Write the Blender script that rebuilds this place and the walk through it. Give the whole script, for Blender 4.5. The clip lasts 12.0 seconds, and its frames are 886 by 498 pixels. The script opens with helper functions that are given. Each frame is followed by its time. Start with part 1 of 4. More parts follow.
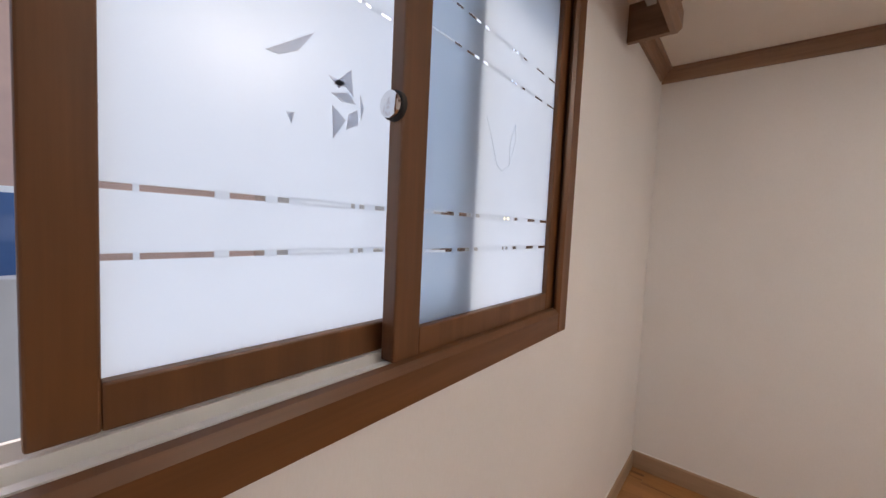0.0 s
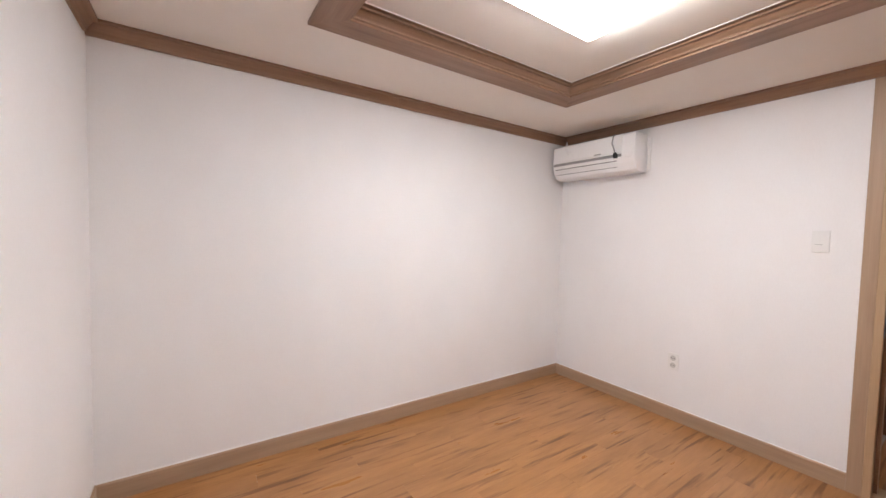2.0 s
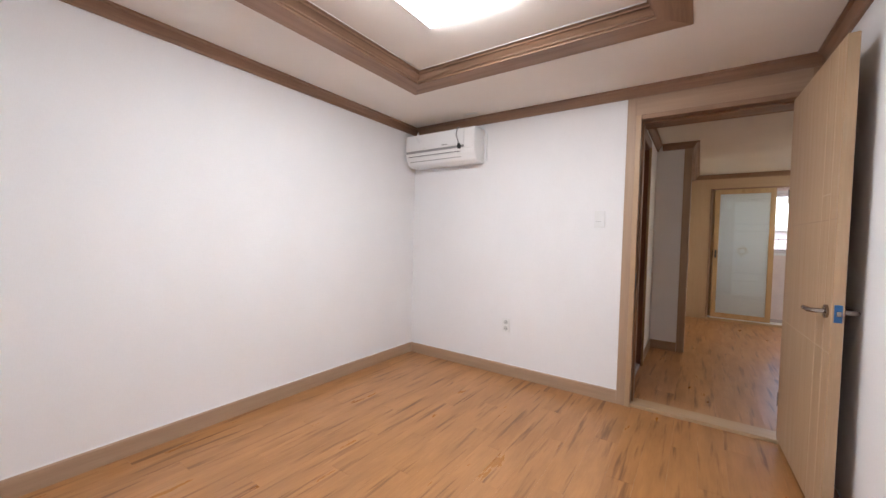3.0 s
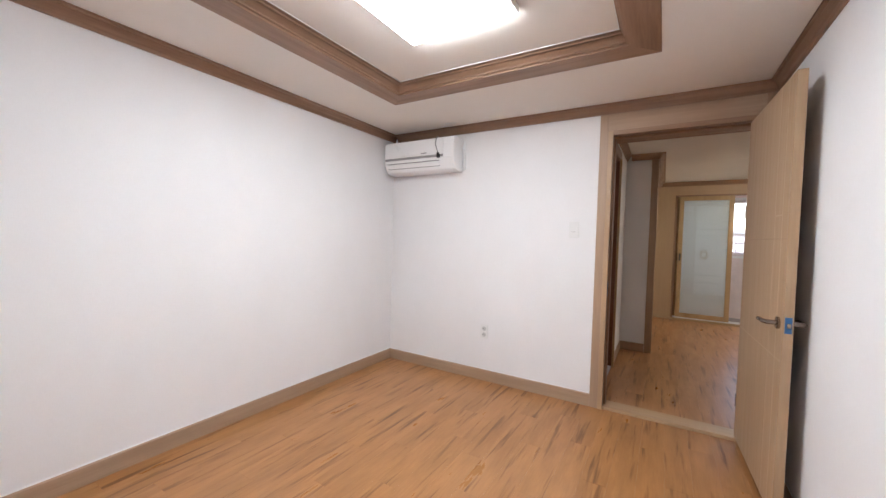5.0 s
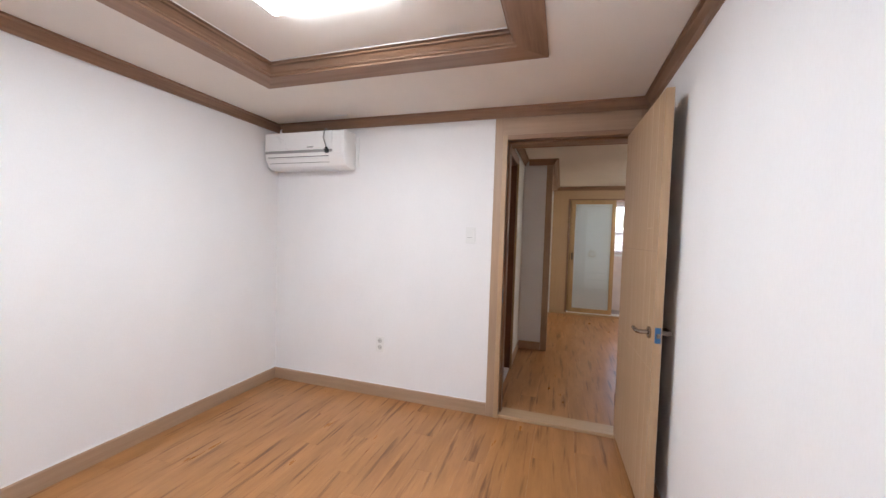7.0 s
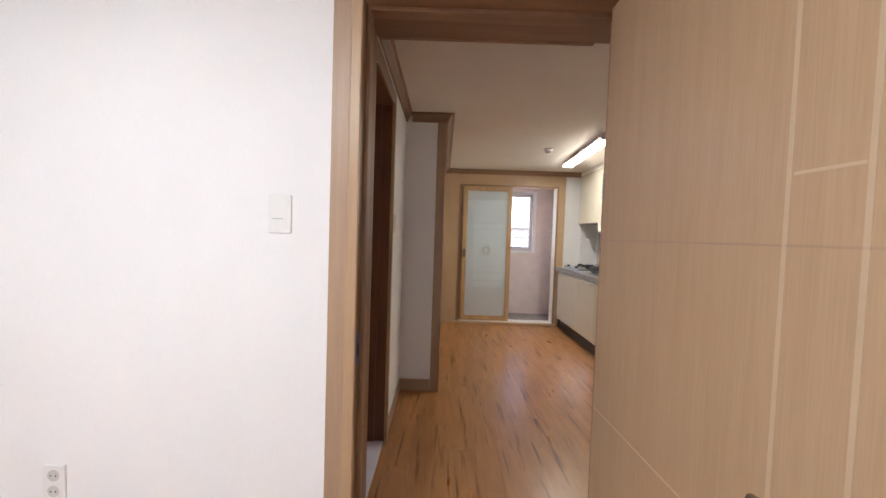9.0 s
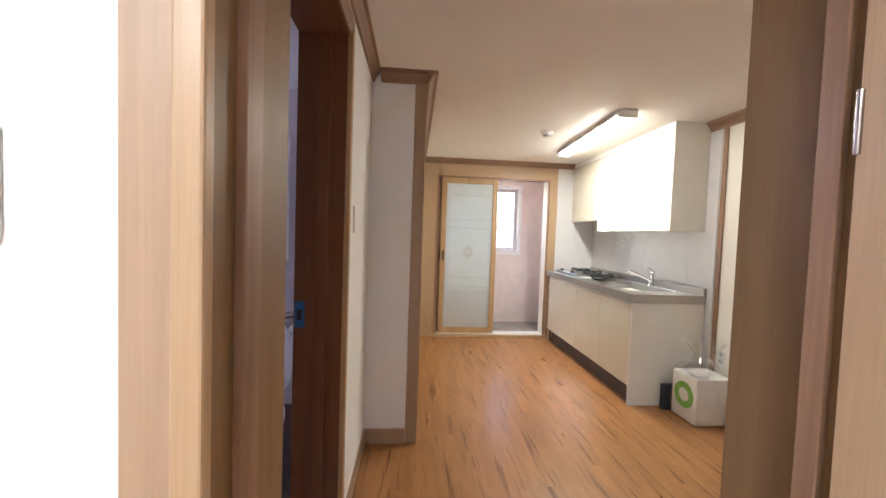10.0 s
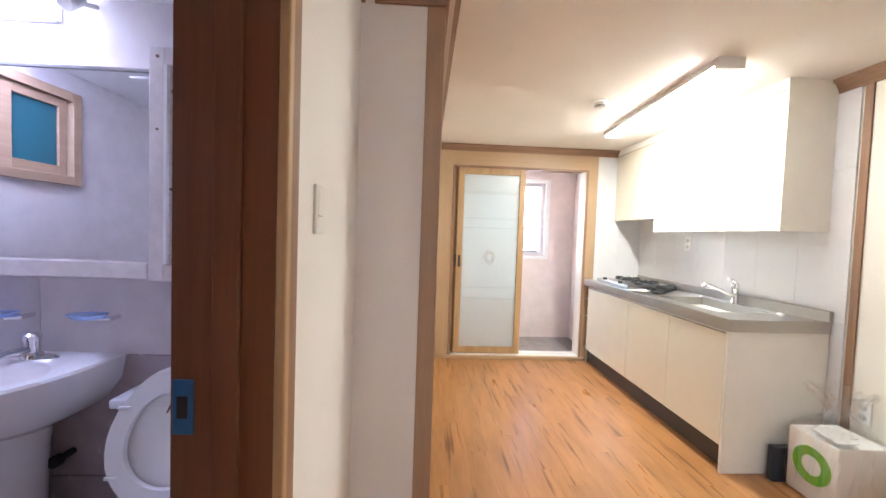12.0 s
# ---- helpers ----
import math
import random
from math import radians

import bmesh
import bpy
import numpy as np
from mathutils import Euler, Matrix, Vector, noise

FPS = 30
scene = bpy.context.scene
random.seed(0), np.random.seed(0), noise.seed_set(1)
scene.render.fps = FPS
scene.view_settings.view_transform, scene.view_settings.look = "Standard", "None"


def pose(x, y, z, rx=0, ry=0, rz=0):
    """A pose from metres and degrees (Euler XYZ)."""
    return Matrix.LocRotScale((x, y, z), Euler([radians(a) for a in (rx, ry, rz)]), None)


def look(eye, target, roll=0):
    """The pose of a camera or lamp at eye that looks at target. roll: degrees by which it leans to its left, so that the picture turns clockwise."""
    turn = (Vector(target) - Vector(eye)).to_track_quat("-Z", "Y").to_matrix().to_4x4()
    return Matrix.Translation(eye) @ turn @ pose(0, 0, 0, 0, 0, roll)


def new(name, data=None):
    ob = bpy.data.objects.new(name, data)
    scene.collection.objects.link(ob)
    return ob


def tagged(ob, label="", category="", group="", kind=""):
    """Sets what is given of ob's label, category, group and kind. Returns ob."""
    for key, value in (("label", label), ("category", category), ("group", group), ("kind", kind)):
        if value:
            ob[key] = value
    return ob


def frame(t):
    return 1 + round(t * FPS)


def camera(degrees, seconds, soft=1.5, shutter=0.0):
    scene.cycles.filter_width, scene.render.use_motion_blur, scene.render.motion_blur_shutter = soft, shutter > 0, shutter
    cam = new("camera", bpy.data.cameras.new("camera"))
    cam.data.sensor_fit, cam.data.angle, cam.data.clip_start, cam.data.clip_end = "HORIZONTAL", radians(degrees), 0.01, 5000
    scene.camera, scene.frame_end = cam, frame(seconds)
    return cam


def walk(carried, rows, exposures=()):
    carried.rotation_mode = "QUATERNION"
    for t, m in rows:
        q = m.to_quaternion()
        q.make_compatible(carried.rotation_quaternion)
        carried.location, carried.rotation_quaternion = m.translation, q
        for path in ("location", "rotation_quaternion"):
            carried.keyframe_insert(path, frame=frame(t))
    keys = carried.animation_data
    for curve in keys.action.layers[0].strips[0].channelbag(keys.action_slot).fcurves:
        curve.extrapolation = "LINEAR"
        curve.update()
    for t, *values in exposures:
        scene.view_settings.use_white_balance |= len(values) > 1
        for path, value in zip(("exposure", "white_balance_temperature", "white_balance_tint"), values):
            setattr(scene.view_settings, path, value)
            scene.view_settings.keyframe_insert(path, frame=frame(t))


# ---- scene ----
cam = camera(100.5, 12.0)
METRES, EYE, TILT, LEAN, TURN = 4.437, 1.28, 0.0, 0.0, -43.7
PATH = [
    (0, (0.009, -0.087, 1.325), (1.552, 1.179, 1.198), 2.7),
    (0.5, (0.031, -0.002, 1.344), (1.956, 0.53, 1.235), 1.9),
    (1, (0.037, -0.032, 1.347), (2.031, -0.143, 1.239), 2.4),
    (1.5, (0.042, -0.129, 1.332), (1.953, -0.712, 1.229), 2.3),
    (2, (0.044, -0.075, 1.308), (1.705, -1.186, 1.22), 1.4),
    (2.5, (-0.006, -0.091, 1.246), (1.395, -1.517, 1.18), 1.7),
    (3, (-0.023, -0.072, 1.147), (1.116, -1.715, 1.085), 1.5),
    (3.2, (-0.048, -0.078, 1.114), (1.059, -1.741, 1.022), 1.7),
    (4.8, (0.008, -0.029, 1.119), (1.035, -1.744, 1.051), 1.5),
    (5, (-0.009, -0.025, 1.228), (1.017, -1.741, 1.162), 1.6),
    (5.5, (-0.037, -0.02, 1.309), (0.984, -1.739, 1.24), 1.7),
    (6, (-0.051, -0.039, 1.307), (0.878, -1.808, 1.23), 1.7),
    (6.5, (-0.061, -0.077, 1.3), (0.685, -1.932, 1.228), 1.9),
    (7, (-0.06, -0.298, 1.304), (0.552, -2.201, 1.229), 1.8),
    (7.2, (-0.075, -0.437, 1.312), (0.483, -2.356, 1.231), 2.0),
    (8.8, (0.077, -1.626, 1.269), (0.113, -3.623, 1.183), 2.0),
    (9, (0.061, -1.767, 1.26), (0.063, -3.765, 1.184), 1.9),
    (9.5, (0.093, -2.138, 1.251), (0.009, -4.134, 1.173), 1.9),
    (10, (0.111, -2.507, 1.273), (-0.042, -4.499, 1.193), 2.0),
    (10.5, (0.081, -2.784, 1.274), (-0.126, -4.771, 1.186), 2.0),
    (11, (0.027, -3.035, 1.286), (-0.185, -5.022, 1.197), 2.1),
    (11.5, (0.037, -3.14, 1.295), (-0.172, -5.127, 1.21), 2.2),
    (12, (0.115, -3.26, 1.274), (0.019, -5.256, 1.197), 2.0),
]
EXPOSURES = [(0.0, 1.35, 8000, 20), (0.5, 1.56, 8400, 24), (1.0, 2.15, 8000, 23), (1.6, 2.28, 7300, 20), (2.6, 2.32, 6700, 16), (5.0, 2.4, 6450, 13), (6.0, 2.35, 6450, 14), (7.2, 2.35, 6450, 14), (9.0, 2.6, 6500, 13), (9.5, 2.77, 6500, 14), (10.0, 3.25, 6400, 11), (10.5, 3.6, 6200, 11), (12.0, 3.76, 6150, 10)]
walk(cam, [(t, look(eye, target, roll)) for t, eye, target, roll in PATH], EXPOSURES)

# ---- world and sun ----
world = bpy.data.worlds.new("sky")
scene.world = world
world.use_nodes = True
wn = world.node_tree
sky = wn.nodes.new("ShaderNodeTexSky")
sky.sky_type, sky.sun_disc = "NISHITA", False
sky.sun_elevation, sky.sun_rotation = radians(48), radians(20)
wn.links.new(sky.outputs[0], wn.nodes["Background"].inputs[0])
wn.nodes["Background"].inputs[1].default_value = 0.15
sun_data = bpy.data.lights.new("sun", "SUN")
sun_data.energy, sun_data.angle, sun_data.color = 0.75, radians(14), (1, 0.95, 0.88)
sun = new("sun", sun_data)
sun.matrix_world = look((6.1, 16.9, 20), (0, 0, 0))

LAMP_BED, LAMP_TUBE, LAMP_BATH, LAMP_MIRROR = 7.7, 8.9, 4.2, 7.2

# Added area lamp, out of view in the balcony window, standing in for daylight.
sky_fill_data = bpy.data.lights.new("balcony_daylight_fill", "AREA")
sky_fill_data.shape, sky_fill_data.size, sky_fill_data.size_y, sky_fill_data.energy, sky_fill_data.color = "RECTANGLE", 0.9, 0.85, 16.0, (1, 0.96, 0.92)
new("balcony_daylight_fill", sky_fill_data).matrix_world = pose(-0.52, -8.12, 1.52, -90, 0, 0)

# ---- materials ----


def ramp2(n, fac, c1, c2, p1=0.3, p2=0.7):
    r = n.nodes.new("ShaderNodeValToRGB")
    r.color_ramp.elements[0].position, r.color_ramp.elements[1].position = p1, p2
    r.color_ramp.elements[0].color, r.color_ramp.elements[1].color = (*c1, 1), (*c2, 1)
    n.links.new(fac, r.inputs[0])
    return r.outputs[0]


def blank(name):
    m = bpy.data.materials.new(name)
    m.use_nodes = True
    return m, m.node_tree, m.node_tree.nodes["Principled BSDF"]


def place(n, scale, shuffled=False):
    """World position, scaled per axis, shifted piece by piece where asked."""
    geo = n.nodes.new("ShaderNodeNewGeometry")
    mul = n.nodes.new("ShaderNodeVectorMath")
    mul.operation = "MULTIPLY"
    mul.inputs[1].default_value = scale
    n.links.new(geo.outputs["Position"], mul.inputs[0])
    if not shuffled:
        return mul.outputs[0], None
    info = n.nodes.new("ShaderNodeObjectInfo")
    s = n.nodes.new("ShaderNodeMath")
    s.operation, s.inputs[1].default_value = "MULTIPLY", 37.0
    n.links.new(info.outputs["Random"], s.inputs[0])
    add = n.nodes.new("ShaderNodeVectorMath")
    n.links.new(mul.outputs[0], add.inputs[0])
    n.links.new(s.outputs[0], add.inputs[1])
    return add.outputs[0], info.outputs["Random"]


def noise_at(n, vec, scale, detail=4, rough=0.6):
    t = n.nodes.new("ShaderNodeTexNoise")
    t.inputs["Scale"].default_value, t.inputs["Detail"].default_value, t.inputs["Roughness"].default_value = scale, detail, rough
    n.links.new(vec, t.inputs["Vector"])
    return t.outputs["Fac"]


def bump_to(n, bsdf, fac, strength, dist=0.002):
    b = n.nodes.new("ShaderNodeBump")
    b.inputs["Strength"].default_value, b.inputs["Distance"].default_value = strength, dist
    n.links.new(fac, b.inputs["Height"])
    n.links.new(b.outputs[0], bsdf.inputs["Normal"])


def blend(n, a, b, fac, kind="MIX"):
    m = n.nodes.new("ShaderNodeMix")
    m.data_type, m.blend_type = "RGBA", kind
    for socket, v in ((m.inputs[6], a), (m.inputs[7], b), (m.inputs[0], fac)):
        if hasattr(v, "is_output"):
            n.links.new(v, socket)
        else:
            socket.default_value = v
    return m.outputs[2]


def plain(name, c, rough=0.5, metal=0.0, vary=0.06, scale=6.0, fine=300.0, bump=0.06, coat=0.0):
    """Paint, plastic, metal or paper: slow blotches, fine grain and a faint relief."""
    m, n, b = blank(name)
    vec, _ = place(n, (1, 1, 1))
    slow, quick = noise_at(n, vec, scale, 3), noise_at(n, vec, fine, 2)
    lo = tuple(v * (1 - vary) for v in c)
    hi = tuple(min(1, v * (1 + vary * 0.6)) for v in c)
    n.links.new(ramp2(n, slow, lo, hi), b.inputs["Base Color"])
    n.links.new(ramp2(n, slow, (rough * 0.9,) * 3, (min(1, rough * 1.12),) * 3), b.inputs["Roughness"])
    b.inputs["Metallic"].default_value = metal
    b.inputs["Coat Weight"].default_value = coat
    if bump:
        bump_to(n, b, quick, bump, 0.001)
    return m


def wood(name, light, dark, axis, rough=0.45, streak=0.5, shuffled=False, fine=1.0, coat=0.0):
    """Veneer or laminate with the grain along one axis."""
    m, n, b = blank(name)
    long_, wide = (1.9, 11.0) if shuffled else (1.2 * fine, 22.0 * fine)
    vec, rnd = place(n, tuple(long_ if k == axis else wide for k in range(3)), shuffled)
    vec2, _ = place(n, tuple(long_ * 4 if k == axis else wide * 9 for k in range(3)), shuffled)
    broad, thin = noise_at(n, vec, 1.0, 5, 0.62), noise_at(n, vec2, 1.0, 3)
    c = ramp2(n, broad, dark, light, 0.5 - streak * 0.4, 0.5 + streak * 0.18)
    g = ramp2(n, thin, (0.87, 0.86, 0.85), (1.04, 1.04, 1.04), 0.3, 0.65)
    c = blend(n, c, g, 0.55, "MULTIPLY")
    if shuffled:
        vec3, _ = place(n, (30, 1.9, 30), True)
        dash = noise_at(n, vec3, 1.0, 3, 0.5)
        c = blend(n, c, ramp2(n, dash, (1, 1, 1), (0.44, 0.35, 0.29), 0.56, 0.70), 1.0, "MULTIPLY")
        c = blend(n, c, ramp2(n, rnd, (0.95, 0.945, 0.94), (1.02, 1.02, 1.02), 0, 1), 0.8, "MULTIPLY")
    n.links.new(c, b.inputs["Base Color"])
    n.links.new(ramp2(n, broad, (rough * 1.15,) * 3, (rough * 0.9,) * 3), b.inputs["Roughness"])
    b.inputs["Coat Weight"].default_value = coat
    b.inputs["Coat Roughness"].default_value = 0.25
    bump_to(n, b, thin, 0.12, 0.0008)
    return m


def wallpaper(name, c, relief=0.14):
    """Embossed paper: upright fibres and a fine dot, with slow unevenness."""
    m, n, b = blank(name)
    vec, _ = place(n, (260, 260, 60))
    vec2, _ = place(n, (1, 1, 0.6))
    fibre, slow = noise_at(n, vec, 1.0, 3), noise_at(n, vec2, 1.7, 3)
    col = ramp2(n, slow, tuple(v * 0.955 for v in c), c, 0.3, 0.7)
    col = blend(n, col, ramp2(n, fibre, (0.975, 0.972, 0.97), (1, 1, 1), 0.3, 0.6), 0.8, "MULTIPLY")
    n.links.new(col, b.inputs["Base Color"])
    b.inputs["Roughness"].default_value = 0.75
    b.inputs["Specular IOR Level"].default_value = 0.25
    bump_to(n, b, fibre, relief, 0.001)
    return m


def frosted(name, c, cover=0.7):
    """Sandblasted film: spreads the light that comes through."""
    m, n, b = blank(name)
    out = n.nodes["Material Output"]
    vec, _ = place(n, (1, 1, 1))
    tint = ramp2(n, noise_at(n, vec, 3.0, 3), tuple(v * 0.95 for v in c), c)
    tr, df = n.nodes.new("ShaderNodeBsdfTranslucent"), n.nodes.new("ShaderNodeBsdfDiffuse")
    gl = n.nodes.new("ShaderNodeBsdfGlossy")
    gl.inputs["Roughness"].default_value = 0.3
    n.links.new(tint, tr.inputs[0])
    n.links.new(tint, df.inputs[0])
    m1, m2 = n.nodes.new("ShaderNodeMixShader"), n.nodes.new("ShaderNodeMixShader")
    m1.inputs[0].default_value, m2.inputs[0].default_value = 1 - cover, 0.05
    n.links.new(tr.outputs[0], m1.inputs[1])
    n.links.new(df.outputs[0], m1.inputs[2])
    n.links.new(m1.outputs[0], m2.inputs[1])
    n.links.new(gl.outputs[0], m2.inputs[2])
    n.links.new(m2.outputs[0], out.inputs[0])
    return m


def glass(name, c=(1, 1, 1), weight=0.08):
    m, n, b = blank(name)
    out = n.nodes["Material Output"]
    tr, gl, mx = n.nodes.new("ShaderNodeBsdfTransparent"), n.nodes.new("ShaderNodeBsdfGlossy"), n.nodes.new("ShaderNodeMixShader")
    tr.inputs[0].default_value = (*c, 1)
    gl.inputs["Roughness"].default_value = 0.03
    mx.inputs[0].default_value = weight
    n.links.new(tr.outputs[0], mx.inputs[1])
    n.links.new(gl.outputs[0], mx.inputs[2])
    n.links.new(mx.outputs[0], out.inputs[0])
    return m


def glow(name, c, strength):
    m, n, b = blank(name)
    b.inputs["Base Color"].default_value = (0.8, 0.8, 0.8, 1)
    b.inputs["Emission Color"].default_value = (*c, 1)
    b.inputs["Emission Strength"].default_value = strength
    return m


TRIM_L, TRIM_D = (0.33, 0.195, 0.122), (0.20, 0.108, 0.062)
DOOR_L, DOOR_D = (0.47, 0.32, 0.192), (0.44, 0.295, 0.175)
# Paler than the veneer: the light caught by the door's grooves, as colour.
M_GROOVE = plain("groove_highlight", (0.55, 0.41, 0.275), 0.4)
M_PALE = [wood("pale_trim_%s" % a, (0.43, 0.295, 0.197), (0.355, 0.235, 0.155), k, 0.45, 0.7) for k, a in enumerate("xyz")]
M_PAPER = wallpaper("white_wallpaper", (0.86, 0.855, 0.86))
M_PAPER_CREAM = wallpaper("cream_wallpaper", (0.80, 0.765, 0.69))
M_CEIL = wallpaper("ceiling_paper", (0.84, 0.79, 0.735), 0.12)
M_TRIM = [wood("brown_trim_%s" % a, TRIM_L, TRIM_D, k, 0.42, 0.6) for k, a in enumerate("xyz")]
M_DOOR = [wood("door_veneer_%s" % a, DOOR_L, DOOR_D, k, 0.4, 0.7, fine=1.5) for k, a in enumerate("xyz")]
M_OAK = [wood("honey_frame_%s" % a, (0.50, 0.33, 0.17), (0.38, 0.23, 0.10), k, 0.4, 0.6) for k, a in enumerate("xyz")]
M_WIN = [wood("window_wrap_%s" % a, (0.18, 0.074, 0.029), (0.115, 0.045, 0.018), k, 0.4, 0.6) for k, a in enumerate("xyz")]
M_JAMB = [wood("jamb_wrap_%s" % a, (0.26, 0.155, 0.072), (0.205, 0.118, 0.052), k, 0.42, 0.7) for k, a in enumerate("xyz")]
M_FLOOR = wood("laminate_floor", (0.45, 0.212, 0.077), (0.28, 0.122, 0.041), 1, 0.3, 0.85, True, 0.6, coat=0.1)
M_JOINT = plain("dark_joint", (0.12, 0.06, 0.03), 0.8)
M_WHITE = plain("white_plastic", (0.80, 0.80, 0.79), 0.35, vary=0.03)
M_WHITE_SIDE = plain("ivory_panel", (0.80, 0.775, 0.71), 0.45, vary=0.03)
M_GLOSS = plain("cream_gloss_front", (0.74, 0.695, 0.575), 0.12, vary=0.02, bump=0.0, coat=0.4)
M_AC = plain("glossy_white_casing", (0.88, 0.88, 0.88), 0.3, vary=0.02)
M_STEEL = plain("brushed_steel", (0.43, 0.405, 0.38), 0.32, 1.0, vary=0.05, scale=5, bump=0.0)
# Darker and rougher than the worktop steel.
M_SINK = plain("dull_sink_steel", (0.34, 0.33, 0.32), 0.55, 1.0, vary=0.08, scale=7, bump=0.0)
M_CHROME = plain("chrome", (0.75, 0.75, 0.76), 0.08, 1.0, vary=0.04, bump=0)
M_NICKEL = plain("satin_nickel", (0.36, 0.32, 0.29), 0.22, 1.0)
M_BLACK = plain("black_enamel", (0.018, 0.018, 0.02), 0.35, vary=0.3)
M_RUBBER = plain("black_rubber", (0.02, 0.02, 0.022), 0.6, vary=0.3)
M_KICK = plain("dark_kick_board", (0.055, 0.045, 0.04), 0.4, vary=0.2)
M_GREY = plain("grey_plastic", (0.33, 0.33, 0.33), 0.4)
M_WELL = plain("pale_grey_plastic", (0.56, 0.56, 0.55), 0.4)
M_BLUE = plain("blue_film", (0.025, 0.13, 0.33), 0.3)
M_SOAP = plain("pale_blue_plastic", (0.35, 0.50, 0.85), 0.2)
M_PORC = plain("white_porcelain", (0.82, 0.82, 0.83), 0.1, vary=0.02, bump=0, coat=0.5)
# Wall tile tone; it also paints the shade of the wash basin's hollow.
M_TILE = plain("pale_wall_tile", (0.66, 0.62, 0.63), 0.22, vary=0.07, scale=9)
M_TILE_LOW = plain("mauve_wall_tile", (0.42, 0.36, 0.37), 0.25, vary=0.12, scale=9)
M_TILE_FLOOR = plain("grey_floor_tile", (0.33, 0.29, 0.27), 0.5, vary=0.2, scale=14)
M_TILE_KITCHEN = plain("white_kitchen_tile", (0.68, 0.675, 0.69), 0.42, vary=0.03)
M_GROUT = plain("grout", (0.62, 0.59, 0.57), 0.8)
M_PINK = plain("pink_balcony_paint", (0.76, 0.65, 0.61), 0.7, vary=0.08)
M_FROST = frosted("frosted_film", (0.80, 0.89, 0.97), 0.95)
M_FROST_IN = frosted("frosted_slider_film", (0.88, 0.92, 0.93), 0.6)
M_ETCH = frosted("etched_lines", (0.72, 0.75, 0.80), 0.9)
M_LINE = frosted("slider_lines", (0.66, 0.69, 0.70), 0.5)
M_ETCH_GOLD = plain("etched_gold_line", (0.50, 0.42, 0.30), 0.4)
M_GLASS = glass("clear_glass")
M_TEAL = frosted("teal_privacy_glass", (0.07, 0.22, 0.27), 0.6)
M_MIRROR = plain("mirror_silver", (0.86, 0.87, 0.88), 0.015, 1.0, vary=0.0, bump=0)
M_WASH = plain("whitewashed_wood", (0.70, 0.66, 0.64), 0.6, vary=0.1, scale=20)
M_KNOT = plain("brown_knot", (0.22, 0.13, 0.09), 0.6)
M_STYRO = plain("white_foam_box", (0.84, 0.84, 0.83), 0.6, vary=0.03)
M_GREEN = plain("green_print", (0.16, 0.50, 0.03), 0.4)
M_BAG = glass("clear_plastic_bag", (0.98, 0.98, 0.98), 0.16)
M_PAPERS = plain("paper_leaflet", (0.75, 0.74, 0.72), 0.6)
M_BRICK = plain("pink_stucco", (0.55, 0.36, 0.30), 0.85, vary=0.15, scale=2)
M_CONC = plain("pale_concrete", (0.50, 0.49, 0.47), 0.85, vary=0.15, scale=1.5)
M_GROUND = plain("grey_ground", (0.16, 0.155, 0.15), 0.9, vary=0.25, scale=0.7, fine=60)
M_HOUSEGLASS = plain("blue_window_glass", (0.06, 0.14, 0.30), 0.1)
M_IRON = plain("dark_iron", (0.06, 0.05, 0.05), 0.45, vary=0.3)
M_LAMP = glow("lamp_diffuser", (0.91, 0.97, 1.0), LAMP_BED)
M_TUBE = glow("tube_diffuser", (0.97, 0.96, 0.86), LAMP_TUBE)
M_BATHLAMP = glow("bath_lamp_glass", (0.60, 0.62, 1.0), LAMP_BATH)
M_MIRLAMP = glow("mirror_lamp_glass", (0.70, 0.74, 1.0), LAMP_MIRROR)

# ---- mesh helpers ----


def solid(*boxes, bevel=0.0):
    bm = bmesh.new()
    for x0, x1, y0, y1, z0, z1 in boxes:
        v = [bm.verts.new((x, y, z)) for x in (x0, x1) for y in (y0, y1) for z in (z0, z1)]
        for f in ((0, 1, 3, 2), (4, 6, 7, 5), (0, 4, 5, 1), (2, 3, 7, 6), (0, 2, 6, 4), (1, 5, 7, 3)):
            bm.faces.new([v[k] for k in f])
    bmesh.ops.recalc_face_normals(bm, faces=bm.faces)
    if bevel:
        bmesh.ops.bevel(bm, geom=bm.edges[:], offset=bevel, segments=2, affect="EDGES", profile=0.5)
    return bm


def prism(profile, axis, a, b, bevel=0.0):
    """A closed outline of (u, v) pulled along an axis: x takes (y, z), y takes (x, z), z takes (x, y)."""
    bm = bmesh.new()

    def at(u, v, w):
        return {0: (w, u, v), 1: (u, w, v), 2: (u, v, w)}[axis]
    ra, rb = [bm.verts.new(at(u, v, a)) for u, v in profile], [bm.verts.new(at(u, v, b)) for u, v in profile]
    k = len(profile)
    bm.faces.new(ra)
    bm.faces.new(rb)
    for i in range(k):
        bm.faces.new((ra[i], ra[(i + 1) % k], rb[(i + 1) % k], rb[i]))
    bmesh.ops.recalc_face_normals(bm, faces=bm.faces)
    if bevel:
        bmesh.ops.bevel(bm, geom=bm.edges[:], offset=bevel, segments=2, affect="EDGES", profile=0.5)
    return bm


def loft(rings, closed_ends=True):
    """Skin between rings of the same number of points."""
    bm = bmesh.new()
    rows = [[bm.verts.new(p) for p in r] for r in rings]
    k = len(rows[0])
    for a, b in zip(rows, rows[1:]):
        for i in range(k):
            bm.faces.new((a[i], a[(i + 1) % k], b[(i + 1) % k], b[i]))
    if closed_ends:
        bm.faces.new(rows[0])
        bm.faces.new(rows[-1])
    bmesh.ops.recalc_face_normals(bm, faces=bm.faces)
    return bm


